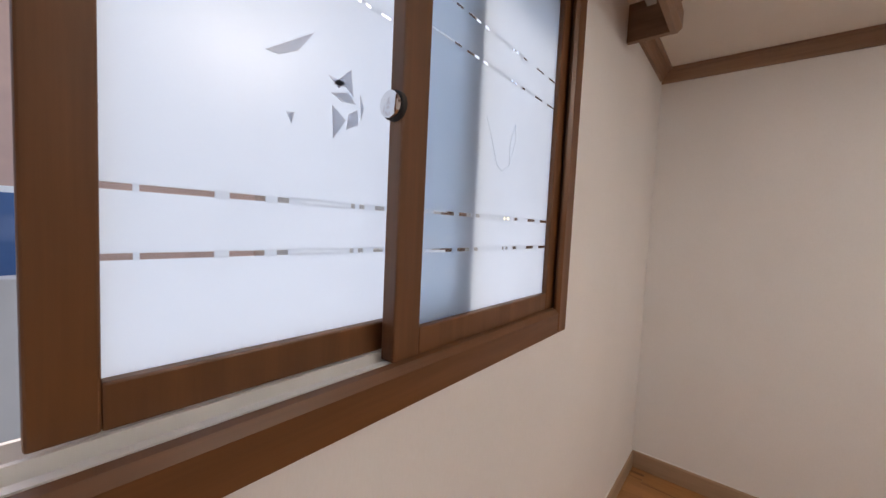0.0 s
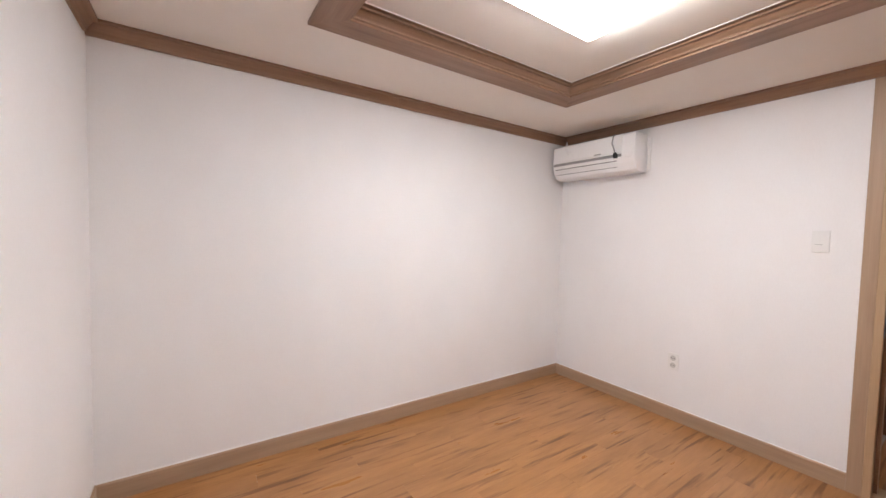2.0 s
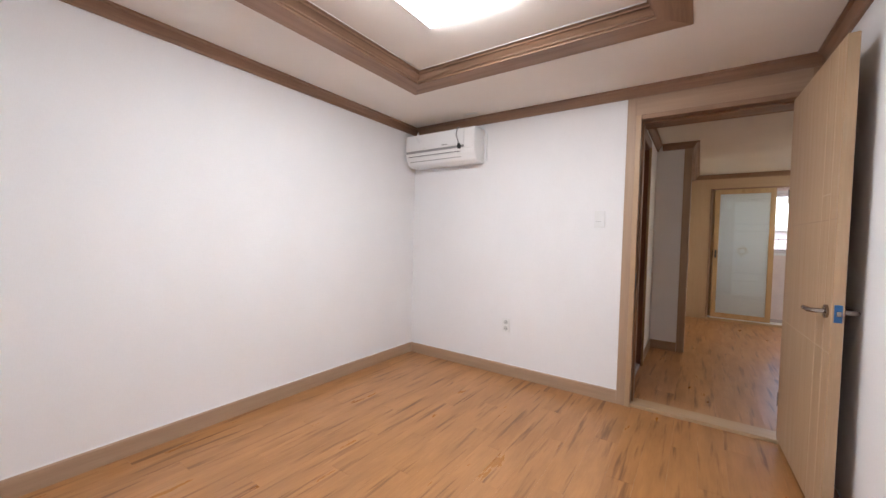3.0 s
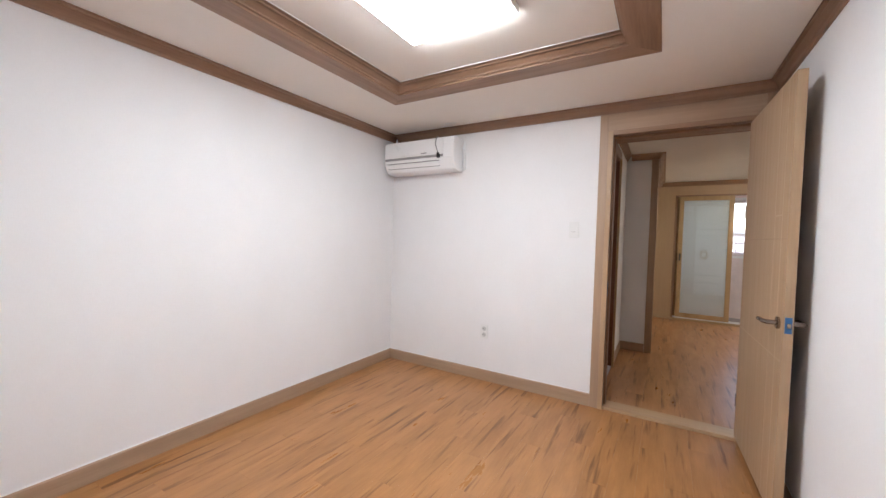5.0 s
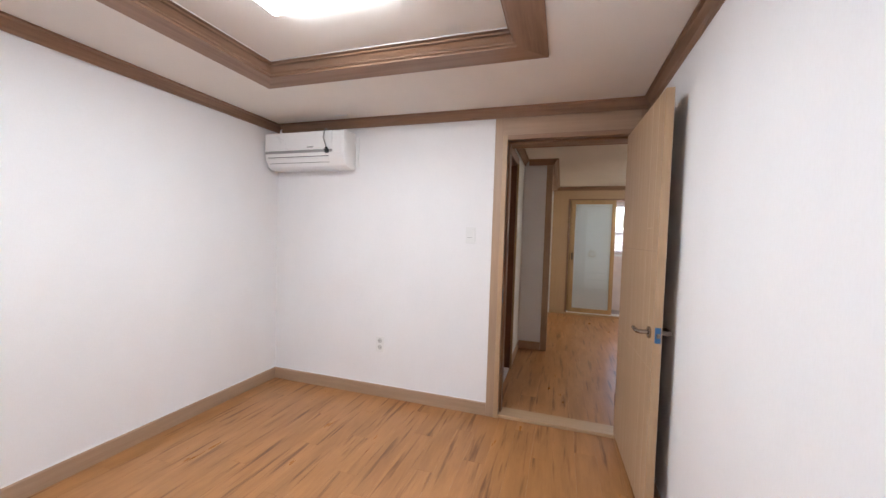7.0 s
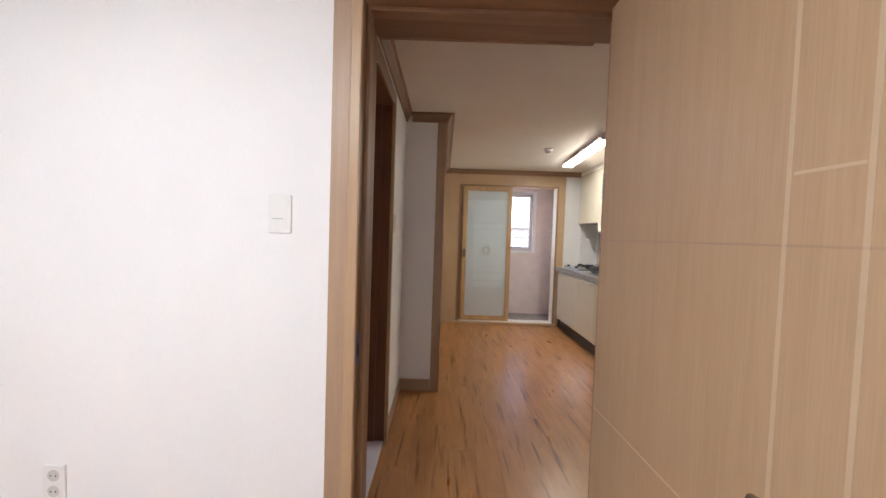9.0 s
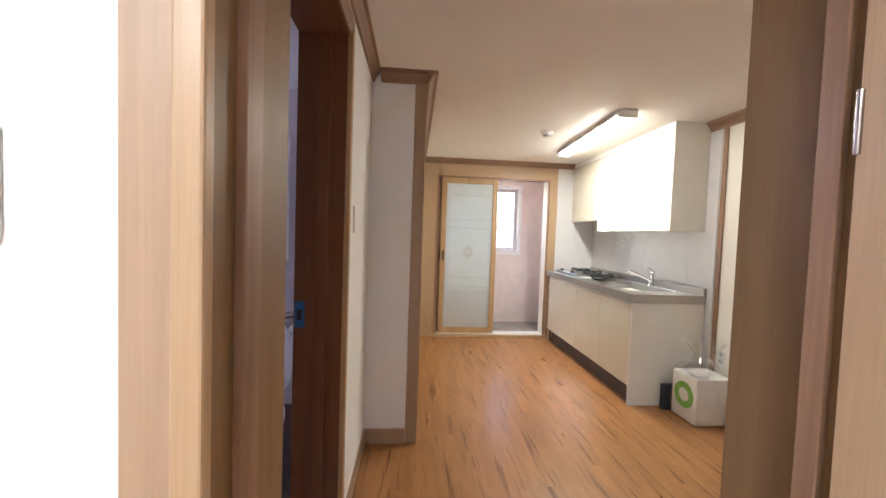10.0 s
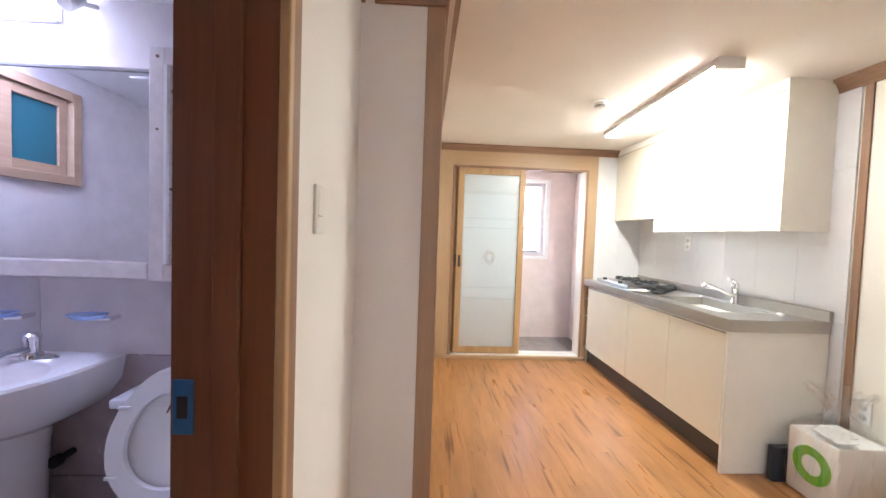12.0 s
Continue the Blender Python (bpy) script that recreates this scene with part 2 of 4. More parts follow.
def ring(c, u, v, ru, rv, n=20):
    c, u, v = Vector(c), Vector(u).normalized(), Vector(v).normalized()
    return [c + u * ru * math.cos(2 * math.pi * i / n) + v * rv * math.sin(2 * math.pi * i / n) for i in range(n)]


def rod(points, radius, n=12):
    """A round bar or hose through points."""
    pts = [Vector(p) for p in points]
    rings, side = [], None
    for i, p in enumerate(pts):
        d = (pts[min(i + 1, len(pts) - 1)] - pts[max(i - 1, 0)]).normalized()
        if side is None:
            side = d.orthogonal().normalized()
        side = (side - d * side.dot(d)).normalized()
        r = radius[i] if isinstance(radius, (list, tuple)) else radius
        rings.append(ring(p, side, d.cross(side), r, r, n))
    return loft(rings)


def turned(c, profile, n=24):
    """Rings of (radius, height) about the upright through c."""
    return loft([ring((c[0], c[1], c[2] + h), (1, 0, 0), (0, 1, 0), max(r, 0.0005), max(r, 0.0005), n) for r, h in profile])


def moved(bm, m):
    bmesh.ops.transform(bm, matrix=m, verts=bm.verts)
    return bm


def part(name, bm, material, parent=None, label="", smooth=False):
    me = bpy.data.meshes.new(name)
    if smooth:
        for f in bm.faces:
            f.smooth = True
        for e in bm.edges:
            if len(e.link_faces) == 2 and e.calc_face_angle(0) > 0.7:
                e.smooth = False
    bm.to_mesh(me)
    bm.free()
    me.materials.append(material)
    ob = new(name, me)
    if parent is not None:
        ob.parent = parent
    if label:
        ob["label"] = label
    return ob


def thing(name, label, category, at=(0, 0, 0), group=""):
    ob = new(name)
    ob.empty_display_size = 0.05
    ob.matrix_basis = Matrix.Translation(at)
    return tagged(ob, label, category, group)


def setting(name, bm, material, label, category):
    return tagged(part(name, bm, material), label, category, kind="structure")


def settle(ob, base):
    """Move the parts so that they keep their places under a thing whose base is not the origin."""
    for c in ob.children:
        c.matrix_parent_inverse = Matrix.Translation(base).inverted()
    return ob


# ---- plan ----
H = 2.205
WX, EX, SY, NY = -0.56, 2.315, -2.925, 0.33       # bedroom
HY = -3.155                                       # hall side of the bedroom's door wall
KX, FY = -2.158, -7.056                           # kitchen: west wall, far wall
HX, COLX, COLY = 0.385, 0.136, -4.70              # hall east wall, the projecting wall
DX0, DX1, DZ = -0.475, 0.33, 1.985                # bedroom doorway
BY0, BY1 = -3.93, -3.22                           # bathroom doorway
BX0, BX1, BYS, BH = 0.555, 1.95, -4.60, 2.03      # bathroom
SX0, SX1, SZ = -1.545, -0.158, 1.985              # sliding door opening
BALY, BALX = -8.05, -1.83                         # balcony far wall, side wall
WIN = (-0.26, 1.10, 1.06, 2.03)                   # bedroom window opening x0 x1 z0 z1

# ---- walls ----
w0, w1, w2, w3 = WIN
setting("wall_north", solid((-0.71, w0, NY, 0.53, 0, H), (w1, 2.465, NY, 0.53, 0, H), (w0, w1, NY, 0.53, 0, w2), (w0, w1, NY, 0.53, w3, H)), M_PAPER, "white papered wall with a window", "wall")
setting("wall_east", solid((EX, 2.465, HY, NY, 0, H)), M_PAPER, "plain white papered bedroom wall", "wall")
setting("wall_south", solid((-2.31, -0.60, -3.25, SY, 0, H), (DX1 + 0.02, EX, HY, SY, 0, H), (-0.60, DX1 + 0.02, HY, SY, DZ + 0.02, H)), M_PAPER, "white papered wall with a doorway", "wall")
setting("wall_west", solid((-0.71, WX, SY, NY, 0, H)), M_PAPER, "white papered wall behind the open door", "wall")
setting("wall_hall_east", solid((HX, BX0, COLY, BY0 - 0.02, 0, H), (HX, BX0, BY1 + 0.02, HY, 0, H), (HX, BX0, BY0 - 0.02, BY1 + 0.02, 2.02, H)), M_PAPER, "white papered hall wall with the bathroom doorway", "wall")
setting("wall_hall_corner", solid((COLX, BX0, COLY - 0.15, COLY, 0, H)), M_PAPER, "white papered projecting wall corner in the hall", "wall")
setting("wall_kitchen_east", solid((COLX, 0.29, FY, COLY - 0.15, 0, H)), M_PAPER_CREAM, "cream papered kitchen side wall", "wall")
setting("wall_kitchen_south", solid((KX, SX0 - 0.02, -7.20, FY, 0, H), (SX1 + 0.02, 0.29, -7.20, FY, 0, H), (SX0 - 0.02, SX1 + 0.02, -7.20, FY, SZ + 0.02, H)), M_PAPER, "white kitchen end wall with a sliding door", "wall")
setting("wall_kitchen_west", solid((-2.31, KX, -7.20, HY, 0, H)), M_PAPER_CREAM, "cream papered kitchen wall", "wall")
setting("wall_bath_south", solid((BX0, 2.10, COLY, BYS, -0.05, H)), M_GROUT, "bathroom wall backing in grout", "wall")
setting("wall_bath_east", solid((BX1, 2.10, BYS, -4.26, -0.05, H), (BX1, 2.10, -3.74, HY, -0.05, H), (BX1, 2.10, -4.26, -3.74, -0.05, 1.46), (BX1, 2.10, -4.26, -3.74, 1.93, H)), M_TILE, "pale tiled bathroom wall with a small window", "wall")
setting("wall_balcony_south", solid((-2.0, -1.50, BALY - 0.16, BALY, -0.06, 2.3), (0.05, 0.29, BALY - 0.16, BALY, -0.06, 2.3), (-1.50, 0.05, BALY - 0.16, BALY, -0.06, 1.0), (-1.50, 0.05, BALY - 0.16, BALY, 2.04, 2.3)), M_PINK, "pink painted balcony wall with a window", "wall")
setting("wall_balcony_west", solid((-2.0, BALX, BALY, -7.20, -0.06, 2.3)), M_PINK, "pink painted balcony side wall", "wall")
setting("wall_balcony_east", solid((0.14, 0.29, BALY, -7.20, -0.06, 2.3)), M_PINK, "pink painted balcony side wall", "wall")

# ---- ceilings ----
TX0, TX1, TY0, TY1, TW, TZ = 0.038, 1.737, -2.20, -0.476, 0.135, 2.264
i0, i1, j0, j1 = TX0 + TW, TX1 - TW, TY0 + TW, TY1 - TW
setting("ceiling_bedroom", solid((-0.71, 2.465, SY, j0, H, 2.5), (-0.71, 2.465, j1, 0.53, H, 2.5), (-0.71, i0, j0, j1, H, 2.5), (i1, 2.465, j0, j1, H, 2.5), (i0, i1, j0, j1, TZ, 2.5)), M_CEIL, "cream papered ceiling with a raised tray", "ceiling")
setting("ceiling_hall", solid((-2.31, BX0, -7.20, SY, H, 2.5)), M_CEIL, "cream papered kitchen ceiling", "ceiling")
setting("ceiling_bath", solid((BX0, BX1, BYS, HY, BH, 2.5)), M_WHITE, "white plastic bathroom ceiling", "ceiling")
setting("ceiling_balcony", solid((-2.0, 0.29, BALY - 0.16, -7.20, 2.3, 2.5)), M_PINK, "pink painted balcony ceiling", "ceiling")

# ---- floors (backing; the planks and tiles come last) ----
floor_bed = setting("floor_bedroom", solid((-0.71, 2.465, -3.04, 0.53, -0.12, -0.006)), M_JOINT, "honey brown wood laminate floor", "floor")
floor_hall = setting("floor_hall", solid((-2.31, BX0, -7.20, -3.04, -0.12, -0.006)), M_JOINT, "honey brown wood laminate floor", "floor")
floor_bath = setting("floor_bath", solid((BX0, 2.10, COLY, HY, -0.12, -0.06)), M_GROUT, "tiled bathroom floor", "floor")
floor_bal = setting("floor_balcony", solid((-2.0, 0.29, BALY, -7.20, -0.14, -0.048)), M_GROUT, "grey tiled balcony floor", "floor")

# ---- trim ----


def baseboard(x0, y0, x1, y1, side):
    """A board along a wall, with a small rounded top; side is the way it stands out from the wall."""
    h, t = 0.094, 0.012
    along_x = abs(x1 - x0) > abs(y1 - y0)
    s = side
    prof = [(0, 0), (s * t, 0), (s * t, h - 0.008), (s * (t - 0.004), h), (0, h)]
    if along_x:
        bm = prism([(y0 + u, v) for u, v in prof], 0, x0, x1)
    else:
        bm = prism([(x0 + u, v) for u, v in prof], 1, y0, y1)
    a, b = (side * 0.0001, side * 0.005)
    if along_x:
        line = solid((x0, x1, *sorted((y0 + a, y0 + b)), h - 0.0005, h + 0.004))
    else:
        line = solid((*sorted((x0 + a, x0 + b)), y0, y1, h - 0.0005, h + 0.004))
    setting("caulk_line", line, M_WHITE, "thin white caulk line on the baseboard", "caulk")
    return setting("baseboard", bm, M_PALE[0 if along_x else 1], "brown wood-grain baseboard along the wall", "baseboard")


def crown(x0, y0, x1, y1, side, h=0.066, d=0.05, name="crown_trim"):
    """A stepped cornice under the ceiling."""
    along_x = abs(x1 - x0) > abs(y1 - y0)
    s = side
    z = H - h
    prof = [(0, z), (s * 0.012, z), (s * 0.016, z + 0.012), (s * 0.018, z + 0.02), (s * 0.034, z + 0.045), (s * 0.036, z + 0.05), (s * d, z + 0.054), (s * d, H), (0, H)]
    if along_x:
        bm = prism([(y0 + u, v) for u, v in prof], 0, x0, x1)
    else:
        bm = prism([(x0 + u, v) for u, v in prof], 1, y0, y1)
    return setting(name, bm, M_TRIM[0 if along_x else 1], "brown stepped wood-grain ceiling cornice", "cornice")


baseboard(EX, SY + 0.012, EX, NY - 0.012, -1)
baseboard(0.419, SY, EX, SY, 1)
baseboard(WX, NY, EX, NY, -1)
baseboard(WX, SY + 0.03, WX, NY - 0.012, 1)
baseboard(HX, COLY + 0.012, HX, -4.022, -1)
baseboard(COLX + 0.001, COLY, HX, COLY, 1)
baseboard(KX, -5.05, KX, -3.25, 1)
crown(EX, SY, EX, NY, -1)
crown(WX, SY, EX - 0.05, SY, 1)
crown(WX, SY + 0.05, WX, NY, 1)
crown(1.605, NY, EX - 0.05, NY, -1)
crown(HX, COLY, HX, HY, -1)
crown(0.066, COLY, HX - 0.05, COLY, 1)
crown(0.066, FY, 0.066, COLY + 0.05, -1, 0.066, 0.06)
setting("crown_backing", solid((0.066, COLX, FY, COLY - 0.101, 2.139, H)), M_TRIM[1], "brown beam under the kitchen ceiling", "trim")
crown(-1.86, FY, COLX - 0.05, FY, 1)
crown(KX, -5.285, KX, -3.25, 1, 0.075, 0.05)
crown(KX, -3.25, -0.60, -3.25, -1)
crown(-0.60, HY, HX - 0.05, HY, -1)

# Tray frame: flat boards below, stepped mouldings inside
tray = tagged(new("tray_trim"), "brown wood-grain tray ceiling frame with stepped mouldings", "ceiling trim", kind="structure")
zb = H - 0.014
part("board", prism([(TX0, TY0), (TX1, TY0), (i1, j0), (i0, j0)], 2, zb, H), M_TRIM[0], tray)
part("board", prism([(TX0, TY1), (i0, j1), (i1, j1), (TX1, TY1)], 2, zb, H), M_TRIM[0], tray)
part("board", prism([(TX0, TY0), (i0, j0), (i0, j1), (TX0, TY1)], 2, zb, H), M_TRIM[1], tray)
part("board", prism([(TX1, TY0), (TX1, TY1), (i1, j1), (i1, j0)], 2, zb, H), M_TRIM[1], tray)
STEPS = [(u, zb + v) for u, v in ((0, 0), (0.004, 0), (0.004, 0.010), (0.016, 0.012), (0.016, 0.019), (0.006, 0.021), (0.010, 0.028), (0.022, 0.040), (0.030, 0.046), (0.015, 0.048), (0.015, 0.052), (0.032, 0.054), (0.036, 0.061), (0.022, 0.063), (0.022, 0.066), (0.044, 0.068), (0.044, TZ - zb), (0, TZ - zb))]
part("moulding", prism([(j0 + u, v) for u, v in STEPS], 0, i0, i1), M_TRIM[0], tray)
part("moulding", prism([(j1 - u, v) for u, v in STEPS], 0, i0, i1), M_TRIM[0], tray)
part("moulding", prism([(i0 + u, v) for u, v in STEPS], 1, j0, j1), M_TRIM[1], tray)
part("moulding", prism([(i1 - u, v) for u, v in STEPS], 1, j0, j1), M_TRIM[1], tray)
for bx in ((i0 + 0.044, i1 - 0.044, j0 + 0.044, j0 + 0.048), (i0 + 0.044, i1 - 0.044, j1 - 0.048, j1 - 0.044), (i0 + 0.044, i0 + 0.048, j0 + 0.048, j1 - 0.048), (i1 - 0.048, i1 - 0.044, j0 + 0.048, j1 - 0.048)):
    part("caulk_line", solid((*bx, TZ - 0.004, TZ)), M_WHITE, tray, "white caulk line")

# Curtain box over the bedroom window
cbox = tagged(new("curtain_box"), "brown wood-grain curtain box fixed over the window", "curtain box", kind="structure")
part("front_board", prism([(0.165, 2.062), (0.150, 2.077), (0.150, 2.135), (0.162, 2.15), (0.162, 2.17), (0.145, 2.185), (0.145, H), (0.185, H), (0.185, 2.062)], 0, WX, 1.60), M_TRIM[0], cbox)
part("end_board", solid((1.575, 1.60, 0.186, NY, 2.062, H), bevel=0.002), M_TRIM[1], cbox)
part("rail", solid((WX, 1.57, 0.235, 0.265, 2.175, H)), M_WHITE, cbox, "white curtain rail")

# ---- bedroom door and doorway ----
case = tagged(new("door_casing_bedroom"), "brown wood-grain casing and jamb of the bedroom doorway", "door casing", kind="structure")
part("jamb", solid((DX1, DX1 + 0.02, HY, SY, 0, DZ + 0.02)), M_JAMB[2], case)
part("jamb", solid((-0.60, DX0, -3.005, SY, 0, DZ + 0.02)), M_JAMB[2], case)
part("jamb_lining", solid((-0.60, -0.58, -3.25, -3.005, 0, DZ + 0.02)), M_JAMB[2], case)
part("head_jamb", solid((DX0, DX1, HY, SY, DZ, DZ + 0.02), (-0.58, DX0, HY, -3.005, DZ, DZ + 0.02)), M_TRIM[0], case)
part("door_stop", solid((DX1 - 0.014, DX1, -3.02, -2.972, 0, DZ), bevel=0.002), M_TRIM[2], case)
part("door_stop", solid((DX0, DX0 + 0.012, -3.004, -2.972, 0, DZ), bevel=0.002), M_TRIM[2], case)
part("door_stop", solid((DX0 + 0.014, DX1 - 0.014, -3.02, -2.972, DZ - 0.014, DZ), bevel=0.002), M_TRIM[0], case)
for y0, s in ((SY, 1), (HY, -1)):
    lip = sorted((y0, y0 + s * 0.022))
    flat = sorted((y0, y0 + s * 0.013))
    part("casing_side", solid((0.362, 0.418 if s > 0 else 0.383, *flat, 0, 2.137), bevel=0.002), M_PALE[2], case)
    if s > 0:
        part("casing_lip", solid((DX1 - 0.002, 0.362, *lip, 0, DZ + 0.03), bevel=0.004), M_DOOR[2], case, "paler raised casing edge")
    if s > 0:
        part("casing_side", solid((WX + 0.001, DX0 - 0.03, *flat, 0, 2.137), bevel=0.002), M_TRIM[2], case)
        part("casing_lip", solid((DX0 - 0.03, DX0 + 0.002, *lip, 0, DZ + 0.03), bevel=0.004), M_JAMB[2], case)
    part("casing_head", solid((DX0 - 0.03, 0.362, *flat, DZ + 0.03, 2.137), bevel=0.002), M_PALE[0], case)
    part("casing_lip", solid((DX0 + 0.002, DX1 - 0.002, *lip, DZ - 0.002, DZ + 0.03), bevel=0.004), M_TRIM[0], case)
part("casing_side", solid((-0.68, -0.602, -3.264, -3.25, 0, 2.137), bevel=0.002), M_TRIM[2], case)
part("strike_plate", solid((DX1 - 0.002, DX1, -2.966, -2.932, 0.83, 0.93), bevel=0.0008), M_BLUE, case, "strike plate under blue film")
part("latch_hole", solid((DX1 - 0.0035, DX1 - 0.002, -2.958, -2.942, 0.86, 0.90)), M_BLACK, case)
setting("threshold", solid((DX0, DX1, -3.06, SY + 0.004, -0.004, 0.022), bevel=0.005), M_DOOR[0], "pale brown wooden door sill between two floors", "threshold")

door = tagged(new("door_1"), "open pale brown grooved wooden bedroom door by the wall", "door", kind="structure")
door.matrix_basis = pose(-0.472, -2.935, 0, 0, 0, 2.0)
LW = 0.80
part("leaf", solid((-0.0, 0.036, 0.0, LW, 0.03, 1.975), bevel=0.002), M_DOOR[2], door)
# Nothing is cut in: raised strips carry the grooves' light and shade as colour.
for y in (0.602, 0.708):
    part("groove", solid((0.0358, 0.0368, y, y + 0.008, 0.03, 1.975), bevel=0.0004), M_GROOVE, door, "thin raised upright strip painted as a lit groove")
for z in (0.725, 1.259):
    part("groove", solid((0.0358, 0.0368, 0.01, LW - 0.004, z, z + 0.004)), M_GROOVE if z < 1 else M_PALE[1], door, "thin raised strip toned as the light and shade of a groove")
part("groove", solid((0.0358, 0.0368, 0.614, 0.706, 1.366, 1.371)), M_GROOVE, door, "short raised strip painted as a lit groove")
for s, fx in ((1, 0.036), (-1, 0.0)):
    hnd = part("handle", rod([(fx + s * 0.006, 0.742, 0.888), (fx + s * 0.045, 0.742, 0.888), (fx + s * 0.052, 0.732, 0.888), (fx + s * 0.052, 0.66, 0.888), (fx + s * 0.047, 0.628, 0.881)], [0.011, 0.010, 0.010, 0.009, 0.008]), M_NICKEL, door, "satin nickel lever handle", True)
    part("rose", rod([(fx, 0.742, 0.888), (fx + s * 0.008, 0.742, 0.888), (fx + s * 0.010, 0.742, 0.888)], [0.027, 0.027, 0.022], 24), M_NICKEL, hnd, smooth=True)
part("latch_plate", solid((0.006, 0.030, LW - 0.001, LW + 0.002, 0.853, 0.923), bevel=0.0008), M_BLUE, door, "latch plate under blue film")
part("latch", solid((0.011, 0.025, LW + 0.002, LW + 0.012, 0.878, 0.898), bevel=0.002), M_NICKEL, door)
for z in (0.22, 1.39):
    part("hinge", rod([(0.037, 0.002, z), (0.037, 0.002, z + 0.08)], 0.004), M_NICKEL, door, smooth=True)

# ---- bedroom window ----
win = tagged(new("window_1"), "brown two-sash sliding window with frosted film, slid open", "window", kind="structure")
YF = 0.30
part("trim_side", prism([(1.045, NY), (1.045, 0.326), (1.055, 0.318), (1.105, 0.318), (1.105, NY)], 2, 1.028, 2.07), M_WIN[2], win)
part("trim_side", prism([(-0.23, NY), (-0.23, 0.326), (-0.242, 0.318), (-0.30, 0.318), (-0.30, NY)], 2, 1.02, 2.07), M_WIN[2], win)
part("trim_bottom", prism([(0.340, 1.099), (0.328, 1.097), (0.318, 1.085), (0.318, 1.028), (0.340, 1.028)], 0, -0.23, 1.045), M_WIN[0], win)
part("trim_top", prism([(NY, 2.012), (0.326, 2.012), (0.318, 2.022), (0.318, 2.07), (NY, 2.07)], 0, -0.23, 1.045), M_WIN[0], win)
part("window_frame", solid((1.085, 1.10, NY, 0.50, 1.06, 2.03)), M_WIN[2], win)
part("window_frame", solid((-0.26, -0.245, NY, 0.50, 1.06, 2.03)), M_WIN[2], win)
part("window_frame", solid((-0.245, 1.085, NY, 0.50, 2.015, 2.03)), M_WIN[0], win)
part("sill_track", solid((-0.245, 1.085, 0.342, 0.50, 1.06, 1.075), (-0.245, 1.085, 0.377, 0.383, 1.075, 1.106), (-0.245, 1.085, 0.422, 0.428, 1.075, 1.106), (-0.245, 1.085, 0.352, 0.365, 1.075, 1.095)), M_WHITE, win, "pale aluminium sill track")


def sash(x0, x1, y0, y1, st, z0, shards):
    z1 = 2.012
    fr = part("sash", solid((x0, x0 + st, y0, y1, z0, z1), (x1 - st, x1, y0, y1, z0, z1), (x0 + st, x1 - st, y0, y1, z0, z0 + 0.050), (x0 + st, x1 - st, y0, y1, z1 - 0.056, z1), bevel=0.003), M_WIN[2], win)
    ym = (y0 + y1) / 2
    g0, g1, h0, h1 = x0 + st, x1 - st, z0 + 0.050, z1 - 0.056
    pane = part("pane", solid((g0 - 0.004, g1 + 0.004, ym + 0.001, ym + 0.004, h0 - 0.004, h1 + 0.004)), M_GLASS, fr)
    pane.visible_shadow = False
    # frosted film, left out along four thin clear lines
    lines = [(1.278, 0.007), (1.349, 0.007), (1.665, 0.005), (1.735, 0.005)]
    lo = h0
    for z, t in lines:
        part("film", solid((g0, g1, ym - 0.0012, ym, lo, z - t / 2)), M_FROST, fr)
        segs = [(0.0, 0.05), (0.06, 0.19), (0.22, 0.30), (0.33, 0.36), (0.55, 0.565), (0.58, 0.60), (0.64, 0.68), (0.78, 0.86), (0.92, 1.0)]
        last = 0.0
        for a, b in segs:
            if a > last:
                part("film", solid((g0 + (g1 - g0) * last, g0 + (g1 - g0) * a, ym - 0.0012, ym, z - t / 2, z + t / 2)), M_FROST, fr)
            last = b
        part("film", solid((g0 + (g1 - g0) * last, g1, ym - 0.0012, ym, z - t / 2, z + t / 2)), M_FROST, fr)
        lo = z + t / 2
    part("film", solid((g0, g1, ym - 0.0012, ym, lo, h1)), M_FROST, fr)
    cx, cz = (g0 + g1) / 2 + 0.006, 1.507
    if not shards:
        # faint outline of the same emblem; film rods stand in for clear, sky-lit lines
        edge = [(-0.075, 0.055), (-0.05, 0.01), (-0.025, -0.04), (0.0, -0.052), (0.03, -0.035), (0.055, 0.03), (0.05, 0.065), (0.03, 0.02), (0.03, -0.03)]
        for (ax, az), (bx, bz) in zip(edge, edge[1:]):
            part("emblem_line", rod([(cx + ax, ym - 0.0016, cz + az), (cx + bx, ym - 0.0016, cz + bz)], 0.0006, 6), M_FROST, fr, "faint film rod in place of a clear bright line")
        return fr
    cuts = [((-0.117, 0.030), (-0.050, 0.078), (-0.074, 0.044), (-0.100, 0.030)),
            ((-0.088, -0.040), (-0.077, -0.038), (-0.081, -0.053)),
            ((-0.014, 0.014), (0.010, 0.038), (0.014, 0.008), (0.004, 0.016)),
            ((-0.020, 0.022), (0.002, 0.020), (-0.006, 0.012)),
            ((-0.016, 0.004), (0.006, 0.010), (0.018, 0.000), (-0.002, -0.002)),
            ((-0.014, -0.010), (0.004, -0.022), (-0.012, -0.046)),
            ((0.008, -0.014), (0.020, -0.006), (0.022, -0.024), (0.006, -0.032)),
            ((0.024, 0.012), (0.030, -0.002), (0.026, -0.016))]
    for cut in cuts:
        grow = 1.3 if max(u for u, v in cut) > -0.04 else 1.0
        part("emblem_shard", prism([(cx + grow * u, cz + grow * v) for u, v in cut], 1, ym - 0.0026, ym - 0.0014), M_ETCH, fr, "clear-cut angular shard")
    return fr


front = sash(0.418, 1.070, 0.343, 0.374, 0.061, 1.095, False)
back = sash(0.02, 0.663, 0.386, 0.417, 0.052, 1.106, True)
